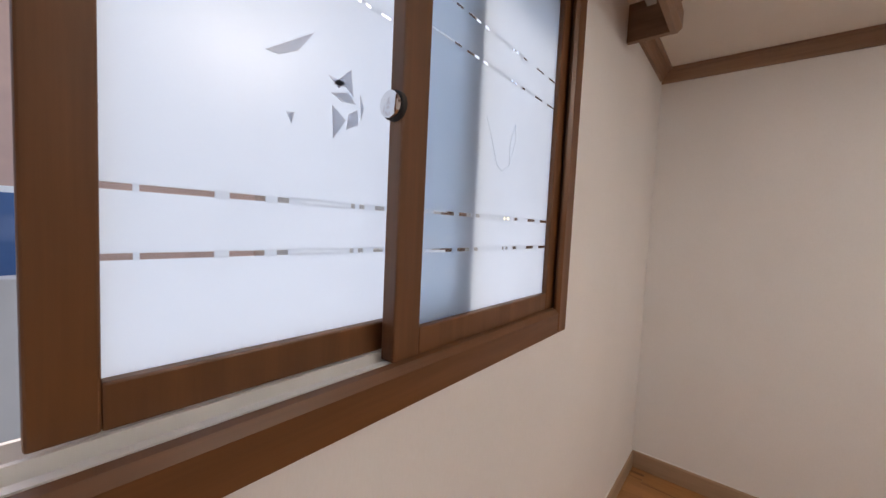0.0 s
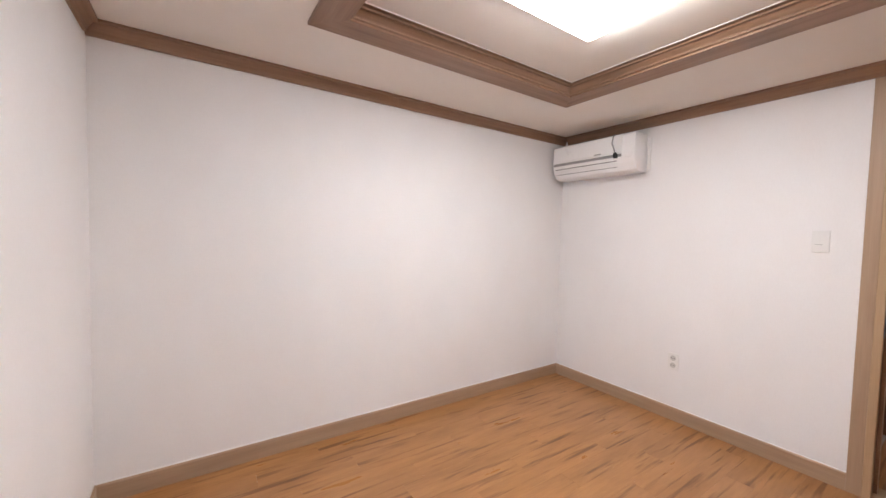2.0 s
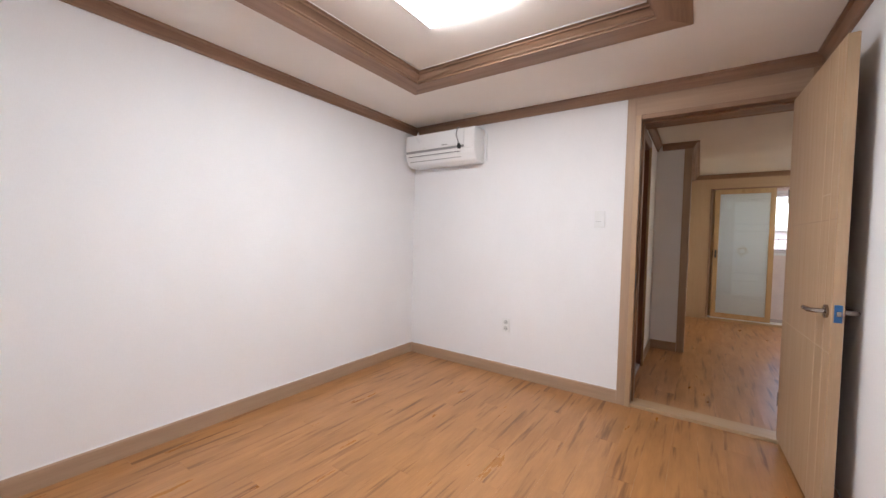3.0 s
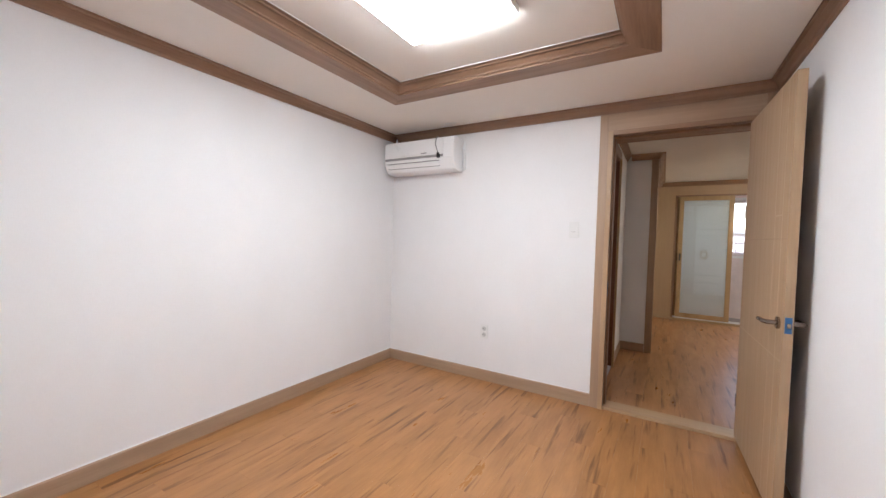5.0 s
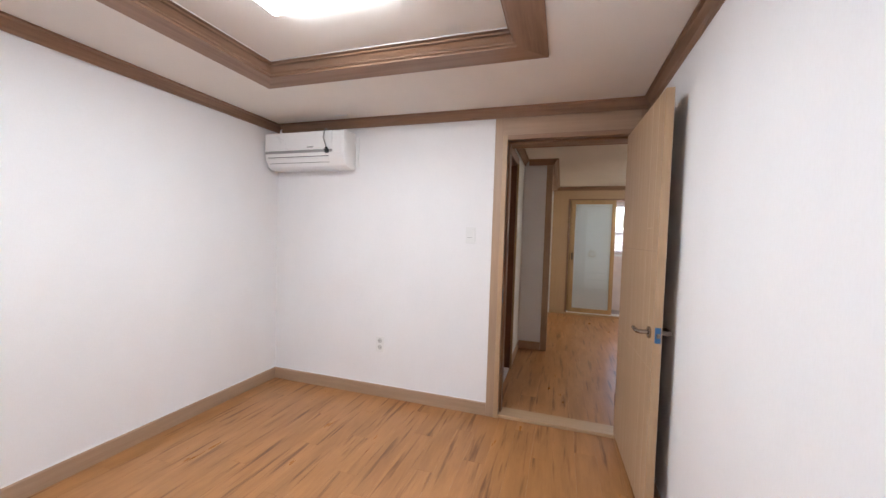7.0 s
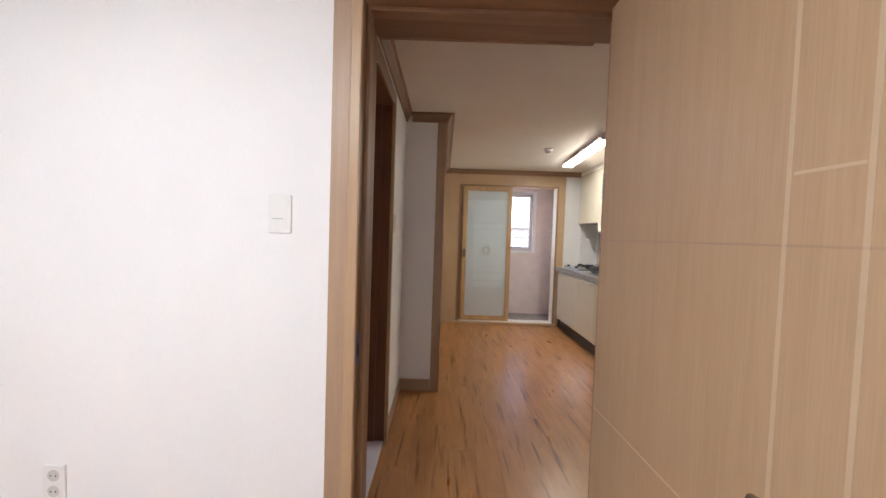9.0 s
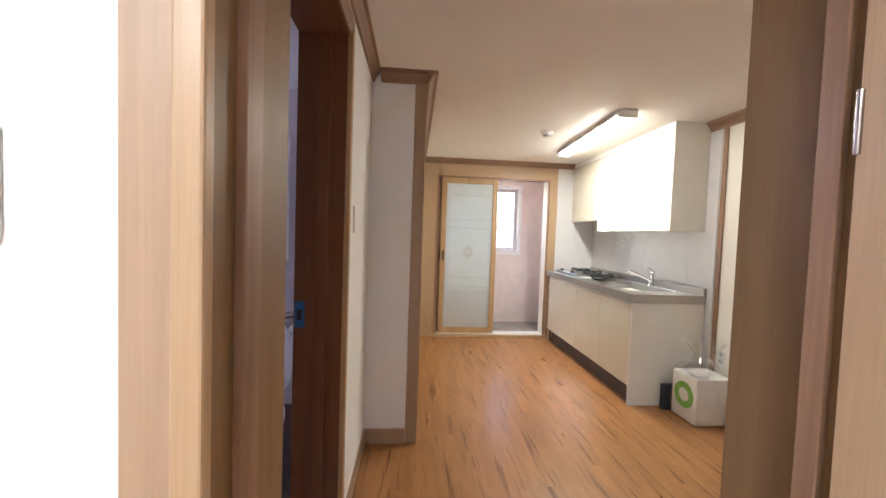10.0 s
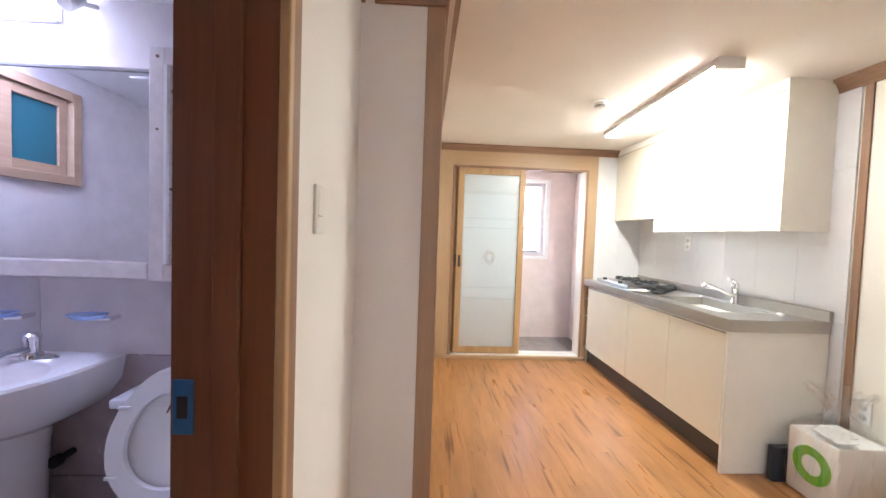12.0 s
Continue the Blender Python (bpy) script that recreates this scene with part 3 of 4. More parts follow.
part("pull", rod([(0.410, 0.358, 1.51), (0.402, 0.358, 1.51), (0.399, 0.358, 1.51)], [0.021, 0.021, 0.016], 24), M_CHROME, front, "round chrome pull", True)
part("pull_ring", rod([(0.419, 0.358, 1.51), (0.410, 0.358, 1.51)], 0.024, 24), M_RUBBER, front, smooth=True)

# ---- bedroom fittings ----


def socket(x, y, z, way, label, holes=2):
    """A wall socket. way: 0 faces +y, 1 faces +x, 2 faces -x."""
    ob = thing("wall_socket", label, "socket", (x, y, z))
    turn = Matrix.Rotation(radians((0, -90, 90)[way]), 4, "Z")
    ob.matrix_basis = Matrix.Translation((x, y, z)) @ turn
    part("plate", solid((-0.035, 0.035, 0, 0.009, -0.06, 0.06), bevel=0.003), M_WHITE, ob)
    for k in range(holes):
        zc = -0.026 + 0.052 * k
        o = part("outlet", rod([(0, 0.008, zc), (0, 0.0105, zc)], 0.019, 20), M_WELL, ob, "grey round outlet well", True)
        for dx in (-0.008, 0.008):
            part("pin_hole", rod([(dx, 0.0104, zc), (dx, 0.0112, zc)], 0.0028, 8), M_BLACK, o)
    return ob


def light_switch(x, y, z, way, label, keys=1):
    ob = thing("light_switch", label, "switch")
    turn = Matrix.Rotation(radians((0, 90, -90)[way]), 4, "Z")
    ob.matrix_basis = Matrix.Translation((x, y, z)) @ turn
    part("plate", solid((-0.036, 0.036, 0, 0.008, -0.06, 0.06), bevel=0.003), M_WHITE, ob)
    for k in range(keys):
        w = 0.046 / keys
        part("rocker", solid((-0.023 + w * k, -0.024 + w * (k + 1), 0.008, 0.0092, -0.046, 0.046), bevel=0.0005), M_WHITE, ob)
    # No slit is cut: a raised grey bar paints its shadow.
    part("shadow_gap", solid((-0.012, 0.022, 0.0085, 0.0096, -0.0165, -0.0145)), M_GREY, ob)
    return ob


socket(1.285, SY, 0.423, 0, "white double wall socket above the baseboard")
light_switch(0.575, SY, 1.309, 0, "white wall switch beside the bedroom door")

lamp = thing("ceiling_lamp", "large square white ceiling lamp, switched on", "ceiling lamp")
part("body", solid((0.59, 1.17, -1.625, -1.02, TZ - 0.012, TZ), bevel=0.003), M_WHITE, lamp)
part("diffuser", solid((0.605, 1.155, -1.61, -1.035, TZ - 0.045, TZ - 0.012), bevel=0.008), M_LAMP, lamp, "glowing white acrylic diffuser")
for x in (0.586, 1.155):
    part("end_trim", solid((x, x + 0.018, -1.628, -1.017, TZ - 0.030, TZ - 0.001), bevel=0.003), M_WHITE, lamp)

ac = thing("air_conditioner", "white wall-mounted air conditioner with a hanging plug", "air conditioner")
AX0, AX1 = 1.535, 2.275
prof = [(SY + 0.012, 2.085), (SY + 0.17, 2.085), (SY + 0.185, 2.078), (SY + 0.192, 2.06), (SY + 0.195, 1.93), (SY + 0.185, 1.87), (SY + 0.15, 1.815), (SY + 0.11, 1.80), (SY + 0.012, 1.80)]
part("housing", prism(prof, 0, AX0, AX1, bevel=0.006), M_AC, ac, smooth=True)
part("mount_plate", solid((AX0 - 0.02, AX1, SY, SY + 0.012, 1.82, 2.06)), M_AC, ac)
part("front_panel", solid((AX0 + 0.10, AX1 - 0.01, SY + 0.193, SY + 0.201, 1.945, 2.075), bevel=0.003), M_AC, ac)
part("side_cover", solid((AX0 + 0.012, AX0 + 0.09, SY + 0.190, SY + 0.199, 1.905, 2.07), bevel=0.004), M_AC, ac)
part("stripe", solid((AX0 + 0.10, AX1 - 0.01, SY + 0.1925, SY + 0.1985, 1.915, 1.936), bevel=0.002), M_GREY, ac, "grey decorative stripe")
for z, y, d in ((1.884, SY + 0.184, 0.006), (1.842, SY + 0.164, 0.005)):
    part("louver_slot", solid((AX0 + 0.14, AX1 - 0.03, y, y + d, z, z + 0.0045)), M_RUBBER, ac, "dark air slot")
part("louver", moved(solid((AX0 + 0.14, AX1 - 0.03, -0.003, 0.003, -0.012, 0.012), bevel=0.001), Matrix.Translation((0, SY + 0.182, 1.866)) @ Matrix.Rotation(radians(-32), 4, "X")), M_AC, ac)
part("logo_bar", solid((1.80, 1.86, SY + 0.201, SY + 0.2016, 1.952, 1.960)), M_GREY, ac)
part("cable", rod([(1.75, SY + 0.10, 2.086), (1.70, SY + 0.18, 2.092), (1.695, SY + 0.212, 2.07), (1.705, SY + 0.212, 2.02), (1.685, SY + 0.212, 1.97), (1.675, SY + 0.212, 1.94)], 0.0045, 8), M_GREY, ac, "grey power cable", True)
part("plug", rod([(1.676, SY + 0.214, 1.945), (1.672, SY + 0.214, 1.925), (1.67, SY + 0.214, 1.905)], [0.010, 0.017, 0.015], 14), M_RUBBER, ac, "dark power plug", True)
part("pipe", rod([(AX0 - 0.012, SY + 0.03, 1.84), (AX0 - 0.022, SY + 0.03, 1.90), (AX0 - 0.012, SY + 0.03, 2.0), (AX0 + 0.01, SY + 0.03, 2.03)], 0.008, 8), M_AC, ac, smooth=True)

patch = thing("ceiling_patch", "small torn patch in the ceiling paper", "ceiling patch")
part("patch", moved(solid((-0.05, 0.05, -0.012, 0.012, -0.003, 0.0), bevel=0.001), Matrix.Translation((1.60, -2.79, H)) @ Matrix.Rotation(0.1, 4, "Z")), M_WHITE, patch)

# ---- bathroom doorway ----
bcase = tagged(new("door_casing_bath"), "dark brown casing and jamb of the bathroom doorway", "door casing", kind="structure")
part("jamb", solid((HX - 0.004, BX0 + 0.006, BY0 - 0.02, BY0, 0, 2.02)), M_WIN[2], bcase)
part("jamb", solid((HX - 0.004, BX0 + 0.006, BY1, BY1 + 0.02, 0, 2.02)), M_WIN[2], bcase)
part("head_jamb", solid((HX - 0.004, BX0 + 0.006, BY0, BY1, 2.0, 2.02)), M_WIN[1], bcase)
part("door_stop", solid((0.44, 0.485, BY0, BY0 + 0.012, 0, 2.0), bevel=0.002), M_WIN[2], bcase)
part("casing_side", solid((HX - 0.014, HX, BY0 - 0.085, BY0 - 0.022, 0, 2.09), bevel=0.003), M_TRIM[2], bcase)
part("casing_lip", solid((HX - 0.024, HX - 0.004, BY0 - 0.022, BY0 + 0.002, 0, 2.02), bevel=0.004), M_OAK[2], bcase)
part("casing_side", solid((HX - 0.014, HX, BY1 + 0.0, HY - 0.001, 0, 2.09), bevel=0.003), M_TRIM[2], bcase)
part("casing_head", solid((HX - 0.014, HX, BY0 - 0.022, BY1, 2.0, 2.09), bevel=0.003), M_TRIM[1], bcase)
part("strike_plate", solid((0.52, 0.556, BY0, BY0 + 0.003, 0.90, 1.0), bevel=0.001), M_BLUE, bcase, "strike plate under blue film")
part("latch_hole", solid((0.530, 0.548, BY0 + 0.003, BY0 + 0.0045, 0.93, 0.97)), M_BLACK, bcase)
setting("threshold_bath", solid((HX - 0.002, BX0, BY0, BY1, -0.06, 0.018), bevel=0.004), M_TILE, "pale stone bathroom door sill", "threshold")
bdoor = tagged(new("door_2"), "open brown wooden bathroom door", "door", kind="structure")
part("leaf", solid((BX0 + 0.01, BX0 + 0.70, BY1 - 0.004, BY1 + 0.032, 0.03, 1.99), bevel=0.002), M_WIN[2], bdoor)
part("handle", rod([(1.19, BY1 - 0.004, 0.95), (1.19, BY1 - 0.05, 0.95), (1.08, BY1 - 0.055, 0.95)], 0.009), M_NICKEL, bdoor, "nickel lever handle", True)
light_switch(HX, -4.19, 1.325, 1, "white wall switch on the hall wall", 1)

# ---- bathroom ----
TOX = 0.875


def toilet():
    ob = thing("toilet", "white porcelain toilet with its lid and seat up", "toilet")

    def oval(y0, y1, w, z, n=28):
        cy, ry = (y0 + y1) / 2, (y1 - y0) / 2
        return [(TOX + w * math.cos(a) * (1 - 0.12 * math.sin(a)), cy + ry * math.sin(a), z) for a in (2 * math.pi * k / n for k in range(n))]
    bowl = loft([oval(-4.42, -3.95, 0.115, -0.05), oval(-4.42, -3.93, 0.12, 0.10), oval(-4.44, -3.84, 0.15, 0.25), oval(-4.45, -3.75, 0.185, 0.35), oval(-4.45, -3.735, 0.195, 0.395), oval(-4.448, -3.738, 0.191, 0.403),
                 oval(-4.33, -3.785, 0.146, 0.403), oval(-4.32, -3.795, 0.138, 0.385), oval(-4.33, -3.88, 0.10, 0.28), oval(-4.28, -3.98, 0.06, 0.22)])
    part("bowl", bowl, M_PORC, ob, smooth=True)
    part("tank", solid((TOX - 0.19, TOX + 0.19, -4.585, -4.43, 0.36, 0.70), bevel=0.02), M_PORC, ob, smooth=True)
    part("tank_lid", solid((TOX - 0.20, TOX + 0.20, -4.588, -4.42, 0.70, 0.73), bevel=0.008), M_PORC, ob, smooth=True)

    def egg(z0, h, w, y, n=32, k=1.0):
        zc = z0 + h / 2
        return [(TOX + k * w * math.cos(a) * (1 + 0.14 * math.sin(a) * -1), y, zc + k * h / 2 * math.sin(a)) for a in (2 * math.pi * i / n for i in range(n))]
    tilt = Matrix.Translation((0, -4.36, 0.41)) @ Matrix.Rotation(radians(9), 4, "X") @ Matrix.Translation((0, 4.36, -0.41))
    part("lid", moved(loft([egg(0.42, 0.42, 0.178, -4.385), egg(0.42, 0.42, 0.182, -4.380), egg(0.42, 0.42, 0.178, -4.372)]), tilt), M_WHITE, ob, smooth=True)
    seat = part("seat", moved(loft([egg(0.425, 0.40, 0.178, -4.366), egg(0.425, 0.40, 0.180, -4.358), egg(0.425, 0.40, 0.174, -4.350), egg(0.425, 0.40, 0.174, -4.350, k=0.70), egg(0.425, 0.40, 0.174, -4.362, k=0.68)], False), tilt), M_WHITE, ob, smooth=True)
    for dx, dz in ((-0.145, 0.52), (0.145, 0.52), (-0.13, 0.72), (0.13, 0.72)):
        part("bumper", moved(solid((TOX + dx - 0.018, TOX + dx + 0.018, -4.350, -4.342, dz - 0.005, dz + 0.005), bevel=0.002), tilt), M_WHITE, seat)
    for dx in (-0.075, 0.075):
        part("hinge", rod([(TOX + dx - 0.025, -4.355, 0.42), (TOX + dx + 0.025, -4.355, 0.42)], 0.014), M_WHITE, ob, smooth=True)
    return ob


toilet()


def basin():
    ob = thing("wash_basin", "white porcelain pedestal wash basin with chrome tap", "wash basin")
    cx = 1.44

    def outline(w, d, z, n=15):
        back = [(cx + w, BYS + 0.002, z), (cx - w, BYS + 0.002, z)]
        arc = [(cx - w * math.cos(math.pi * i / n), BYS + 0.05 + d * math.sin(math.pi * i / n) ** 0.75, z) for i in range(n + 1)]
        return back + arc
    part("bowl", loft([outline(0.12, 0.16, 0.60), outline(0.22, 0.28, 0.66), outline(0.275, 0.36, 0.74), outline(0.288, 0.42, 0.815), outline(0.283, 0.412, 0.822)], True), M_PORC, ob, smooth=True)
    # No hollow is cut: a flat disc in tile grey paints its shade.
    part("hollow", loft([ring((cx, BYS + 0.24, 0.8225), (1, 0, 0), (0, 1, 0), 0.225, 0.135, 28), ring((cx, BYS + 0.24, 0.824), (1, 0, 0), (0, 1, 0), 0.215, 0.125, 28), ring((cx, BYS + 0.24, 0.8232), (1, 0, 0), (0, 1, 0), 0.12, 0.07, 28)]), M_TILE, ob, "flat greyer disc painted as the shaded basin hollow", True)
    part("pedestal", turned((cx, BYS + 0.13, -0.06), [(0.125, 0), (0.115, 0.05), (0.10, 0.3), (0.11, 0.6), (0.12, 0.68)]), M_PORC, ob, smooth=True)
    tap = part("tap", turned((cx - 0.04, BYS + 0.075, 0.822), [(0.03, 0), (0.028, 0.012), (0.02, 0.02), (0.02, 0.055), (0.023, 0.06), (0.023, 0.075), (0.015, 0.082)]), M_CHROME, ob, "chrome single-lever tap", True)
    part("spout", rod([(cx - 0.04, BYS + 0.08, 0.85), (cx - 0.03, BYS + 0.15, 0.853), (cx - 0.028, BYS + 0.19, 0.838)], [0.014, 0.012, 0.011]), M_CHROME, tap, smooth=True)
    part("escutcheon", loft([ring((cx - 0.04, BYS + 0.075, 0.823), (1, 0, 0), (0, 1, 0), 0.085, 0.026), ring((cx - 0.04, BYS + 0.075, 0.831), (1, 0, 0), (0, 1, 0), 0.075, 0.02)]), M_CHROME, tap, smooth=True)
    part("overflow", rod([(cx + 0.005, BYS + 0.16, 0.813), (cx + 0.005, BYS + 0.163, 0.825)], 0.011), M_CHROME, ob, smooth=True)
    return ob


basin()
valve = thing("water_valve", "small dark water valve on the bathroom wall", "valve")
part("stem", rod([(1.33, BYS + 0.011, 0.47), (1.33, BYS + 0.06, 0.47)], 0.012), M_RUBBER, valve, smooth=True)
part("knob", rod([(1.33, BYS + 0.06, 0.47), (1.33, BYS + 0.085, 0.47)], 0.02), M_RUBBER, valve, smooth=True)

for sx in (1.235, 1.52):
    dish = thing("soap_dish", "pale blue plastic soap dish on a chrome bracket", "soap dish", group="soap dishes over the basin")
    part("bracket", rod([(sx - 0.06, BYS + 0.011, 0.95), (sx - 0.06, BYS + 0.05, 0.95), (sx - 0.02, BYS + 0.06, 0.95)], 0.008), M_CHROME, dish, smooth=True)
    part("dish", loft([ring((sx, BYS + 0.065, 0.953), (1, 0, 0), (0, 1, 0), 0.045, 0.03), ring((sx, BYS + 0.065, 0.968), (1, 0, 0), (0, 1, 0), 0.062, 0.042), ring((sx, BYS + 0.065, 0.966), (1, 0, 0), (0, 1, 0), 0.054, 0.036)]), M_SOAP, dish, smooth=True)

cab = thing("mirror_cabinet", "whitewashed wooden mirror cabinet with a louvred door", "mirror cabinet")
part("body", solid((0.80, 1.90, BYS + 0.011, -4.525, 1.10, 1.775), bevel=0.003), M_WASH, cab)
part("mirror", solid((1.02, 1.88, -4.525, -4.520, 1.155, 1.765)), M_MIRROR, cab, "plain mirror sheet")
part("shelf", solid((1.02, 1.90, -4.524, -4.50, 1.095, 1.150), bevel=0.004), M_WASH, cab)
part("mirror_edge", solid((1.02, 1.88, -4.524, -4.514, 1.765, 1.775)), M_GREY, cab)
cd = part("door", solid((0.80, 0.845, -4.523, -4.497, 1.09, 1.84), (0.965, 1.012, -4.523, -4.497, 1.09, 1.84), (0.845, 0.965, -4.523, -4.497, 1.09, 1.145), (0.845, 0.965, -4.523, -4.497, 1.785, 1.84), bevel=0.003), M_WASH, cab, "whitewashed knotty framed door")
part("inner_frame", solid((0.847, 0.857, -4.521, -4.492, 1.147, 1.783), (0.953, 0.963, -4.521, -4.492, 1.147, 1.783)), M_WHITE, cd)
for k in range(38):
    z = 1.15 + k * 0.0166
    part("slat", solid((0.857, 0.953, -4.521, -4.506 + 0.002 * (k % 2), z, z + 0.0145)), M_WASH, cd)
for x, z, r in ((0.985, 1.81, 0.005), (0.93, 1.70, 0.010), (0.92, 1.62, 0.008), (0.91, 1.585, 0.007), (0.925, 1.45, 0.006), (0.90, 1.45, 0.008), (0.985, 1.58, 0.004), (0.94, 1.39, 0.005)):
    part("knot", rod([(x, -4.498, z), (x, -4.4935, z)], r, 10), M_KNOT, cd)
part("knob", rod([(0.822, -4.497, 1.47), (0.822, -4.484, 1.47), (0.822, -4.478, 1.47)], [0.007, 0.014, 0.011], 16), M_BLACK, cd, "small black knob", True)

holder = thing("paper_holder", "chrome toilet paper holder by the bathroom door", "paper holder")
part("plate", solid((BX0 + 0.001, BX0 + 0.012, -4.22, -4.08, 0.80, 0.92), bevel=0.003), M_CHROME, holder)
part("cover", prism([(BX0 + 0.012, 0.92), (BX0 + 0.10, 0.90), (BX0 + 0.12, 0.86), (BX0 + 0.115, 0.86), (BX0 + 0.095, 0.893), (BX0 + 0.012, 0.91)], 1, -4.215, -4.085), M_CHROME, holder)
part("roller", rod([(BX0 + 0.065, -4.21, 0.85), (BX0 + 0.065, -4.09, 0.85)], 0.012), M_WHITE, holder, smooth=True)

spot = thing("bath_spotlight", "small white bathroom spotlight above the mirror", "spotlight")
part("arm", rod([(1.25, BYS + 0.011, 2.0), (1.25, BYS + 0.05, 1.985), (1.25, BYS + 0.085, 1.975)], 0.009), M_WHITE, spot, smooth=True)
part("head", rod([(1.25, BYS + 0.075, 1.99), (1.25, BYS + 0.12, 1.955), (1.25, BYS + 0.125, 1.951)], [0.022, 0.030, 0.024], 18), M_WHITE, spot, smooth=True)
mlamp = thing("mirror_lamp", "glowing cool white lamp on the wall above the mirror", "wall lamp")
part("base", solid((1.36, 1.80, BYS + 0.011, BYS + 0.03, 1.94, 2.0), bevel=0.003), M_WHITE, mlamp)
part("tube", rod([(1.37, BYS + 0.05, 1.97), (1.79, BYS + 0.05, 1.97)], 0.02), M_MIRLAMP, mlamp, "glowing tube", True)
# Unseen lamp added to brighten the bathroom; its form and place are assumed.
blamp = thing("bath_fill_lamp", "added unseen cool white bathroom ceiling lamp, switched on", "ceiling lamp")
part("base", rod([(1.79, -4.25, BH), (1.79, -4.25, BH - 0.02)], 0.13, 28), M_WHITE, blamp, smooth=True)
part("globe", turned((1.79, -4.25, BH - 0.08), [(0.01, 0), (0.07, 0.01), (0.11, 0.03), (0.12, 0.06)]), M_BATHLAMP, blamp, "glowing glass shade", True)
rack = thing("drying_rack", "white folding drying rack under the bathroom ceiling", "drying rack")
for k in range(5):
    y = -4.36 + 0.11 * k
    part("bar", rod([(0.80, y, 1.955 - 0.004 * k), (1.10, y, 1.975), (1.55, y, 1.975)], 0.006, 8), M_CHROME if k % 2 else M_WHITE, rack, smooth=True)
part("sheet", prism([(0.85, 1.985), (1.2, 1.99), (1.6, 2.0), (1.6, 2.005), (1.2, 1.996), (0.85, 1.99)], 1, -4.42, -3.85), M_WHITE, rack)
for x in (0.95, 1.45):
    part("hanger", rod([(x, -4.12, 1.985), (x, -4.12, BH)], 0.006, 8), M_WHITE, rack)

bwin = tagged(new("window_2"), "small brown framed bathroom window with teal glass", "window", kind="structure")
part("window_frame", solid((BX1 - 0.02, BX1 + 0.06, -4.26, -4.215, 1.46, 1.93), (BX1 - 0.02, BX1 + 0.06, -3.785, -3.74, 1.46, 1.93), (BX1 - 0.02, BX1 + 0.06, -4.215, -3.785, 1.46, 1.505), (BX1 - 0.02, BX1 + 0.06, -4.215, -3.785, 1.885, 1.93), bevel=0.003), M_PALE[1], bwin)
part("sash", solid((BX1, BX1 + 0.03, -4.10, -4.05, 1.505, 1.885), (BX1, BX1 + 0.03, -3.84, -3.80, 1.505, 1.885), (BX1, BX1 + 0.03, -4.05, -3.84, 1.505, 1.55), (BX1, BX1 + 0.03, -4.05, -3.84, 1.84, 1.885), bevel=0.002), M_PALE[1], bwin)
part("stile_strip", solid((BX1 - 0.004, BX1 + 0.002, -4.20, -4.165, 1.51, 1.88), bevel=0.001), M_WHITE, bwin, "white sash strip")
part("pane", solid((BX1 + 0.012, BX1 + 0.018, -4.215, -3.80, 1.505, 1.885)), M_TEAL, bwin, "teal privacy glass")

# ---- kitchen end wall: panel, sliding door ----
pan = tagged(new("slider_casing"), "brown wood-grain panelling round the sliding door", "door casing", kind="structure")
part("panel", solid((SX1, COLX - 0.03, FY, FY + 0.014, 0, H - 0.066), bevel=0.001), M_DOOR[2], pan)
part("panel", solid((-1.655, SX0, FY, FY + 0.014, 0, H - 0.066), bevel=0.001), M_DOOR[2], pan)
part("panel", solid((SX0, SX1, FY, FY + 0.014, SZ, H - 0.066), bevel=0.001), M_DOOR[0], pan)
part("bead", solid((SX1 - 0.012, SX1 + 0.012, FY + 0.014, FY + 0.024, 0.03, SZ + 0.012), bevel=0.003), M_TRIM[2], pan)
part("bead", solid((SX0 - 0.012, SX0 + 0.012, FY + 0.014, FY + 0.024, 0.03, SZ + 0.012), bevel=0.003), M_TRIM[2], pan)
part("bead", solid((SX0 + 0.012, SX1 - 0.012, FY + 0.014, FY + 0.024, SZ - 0.012, SZ + 0.012), bevel=0.003), M_TRIM[0], pan)
part("jamb", solid((SX1 - 0.018, SX1 + 0.02, -7.2, FY, 0, SZ + 0.02)), M_TRIM[2], pan)
part("jamb", solid((SX0 - 0.02, SX0 + 0.012, -7.2, FY, 0, SZ + 0.02)), M_WHITE_SIDE, pan, "white door jamb")
part("head", solid((SX0 + 0.012, SX1 - 0.018, -7.2, FY, SZ, SZ + 0.02)), M_TRIM[0], pan)
part("sill", solid((SX0 - 0.05, SX1 + 0.05, FY, FY + 0.035, 0, 0.032), bevel=0.003), M_DOOR[0], pan)
part("sill_track", solid((SX0 + 0.012, SX1 - 0.018, -7.2, FY, -0.05, 0.04), (SX0 + 0.012, SX1 - 0.018, -7.10, -7.09, 0.04, 0.05)), M_WHITE, pan, "white plastic sill track")


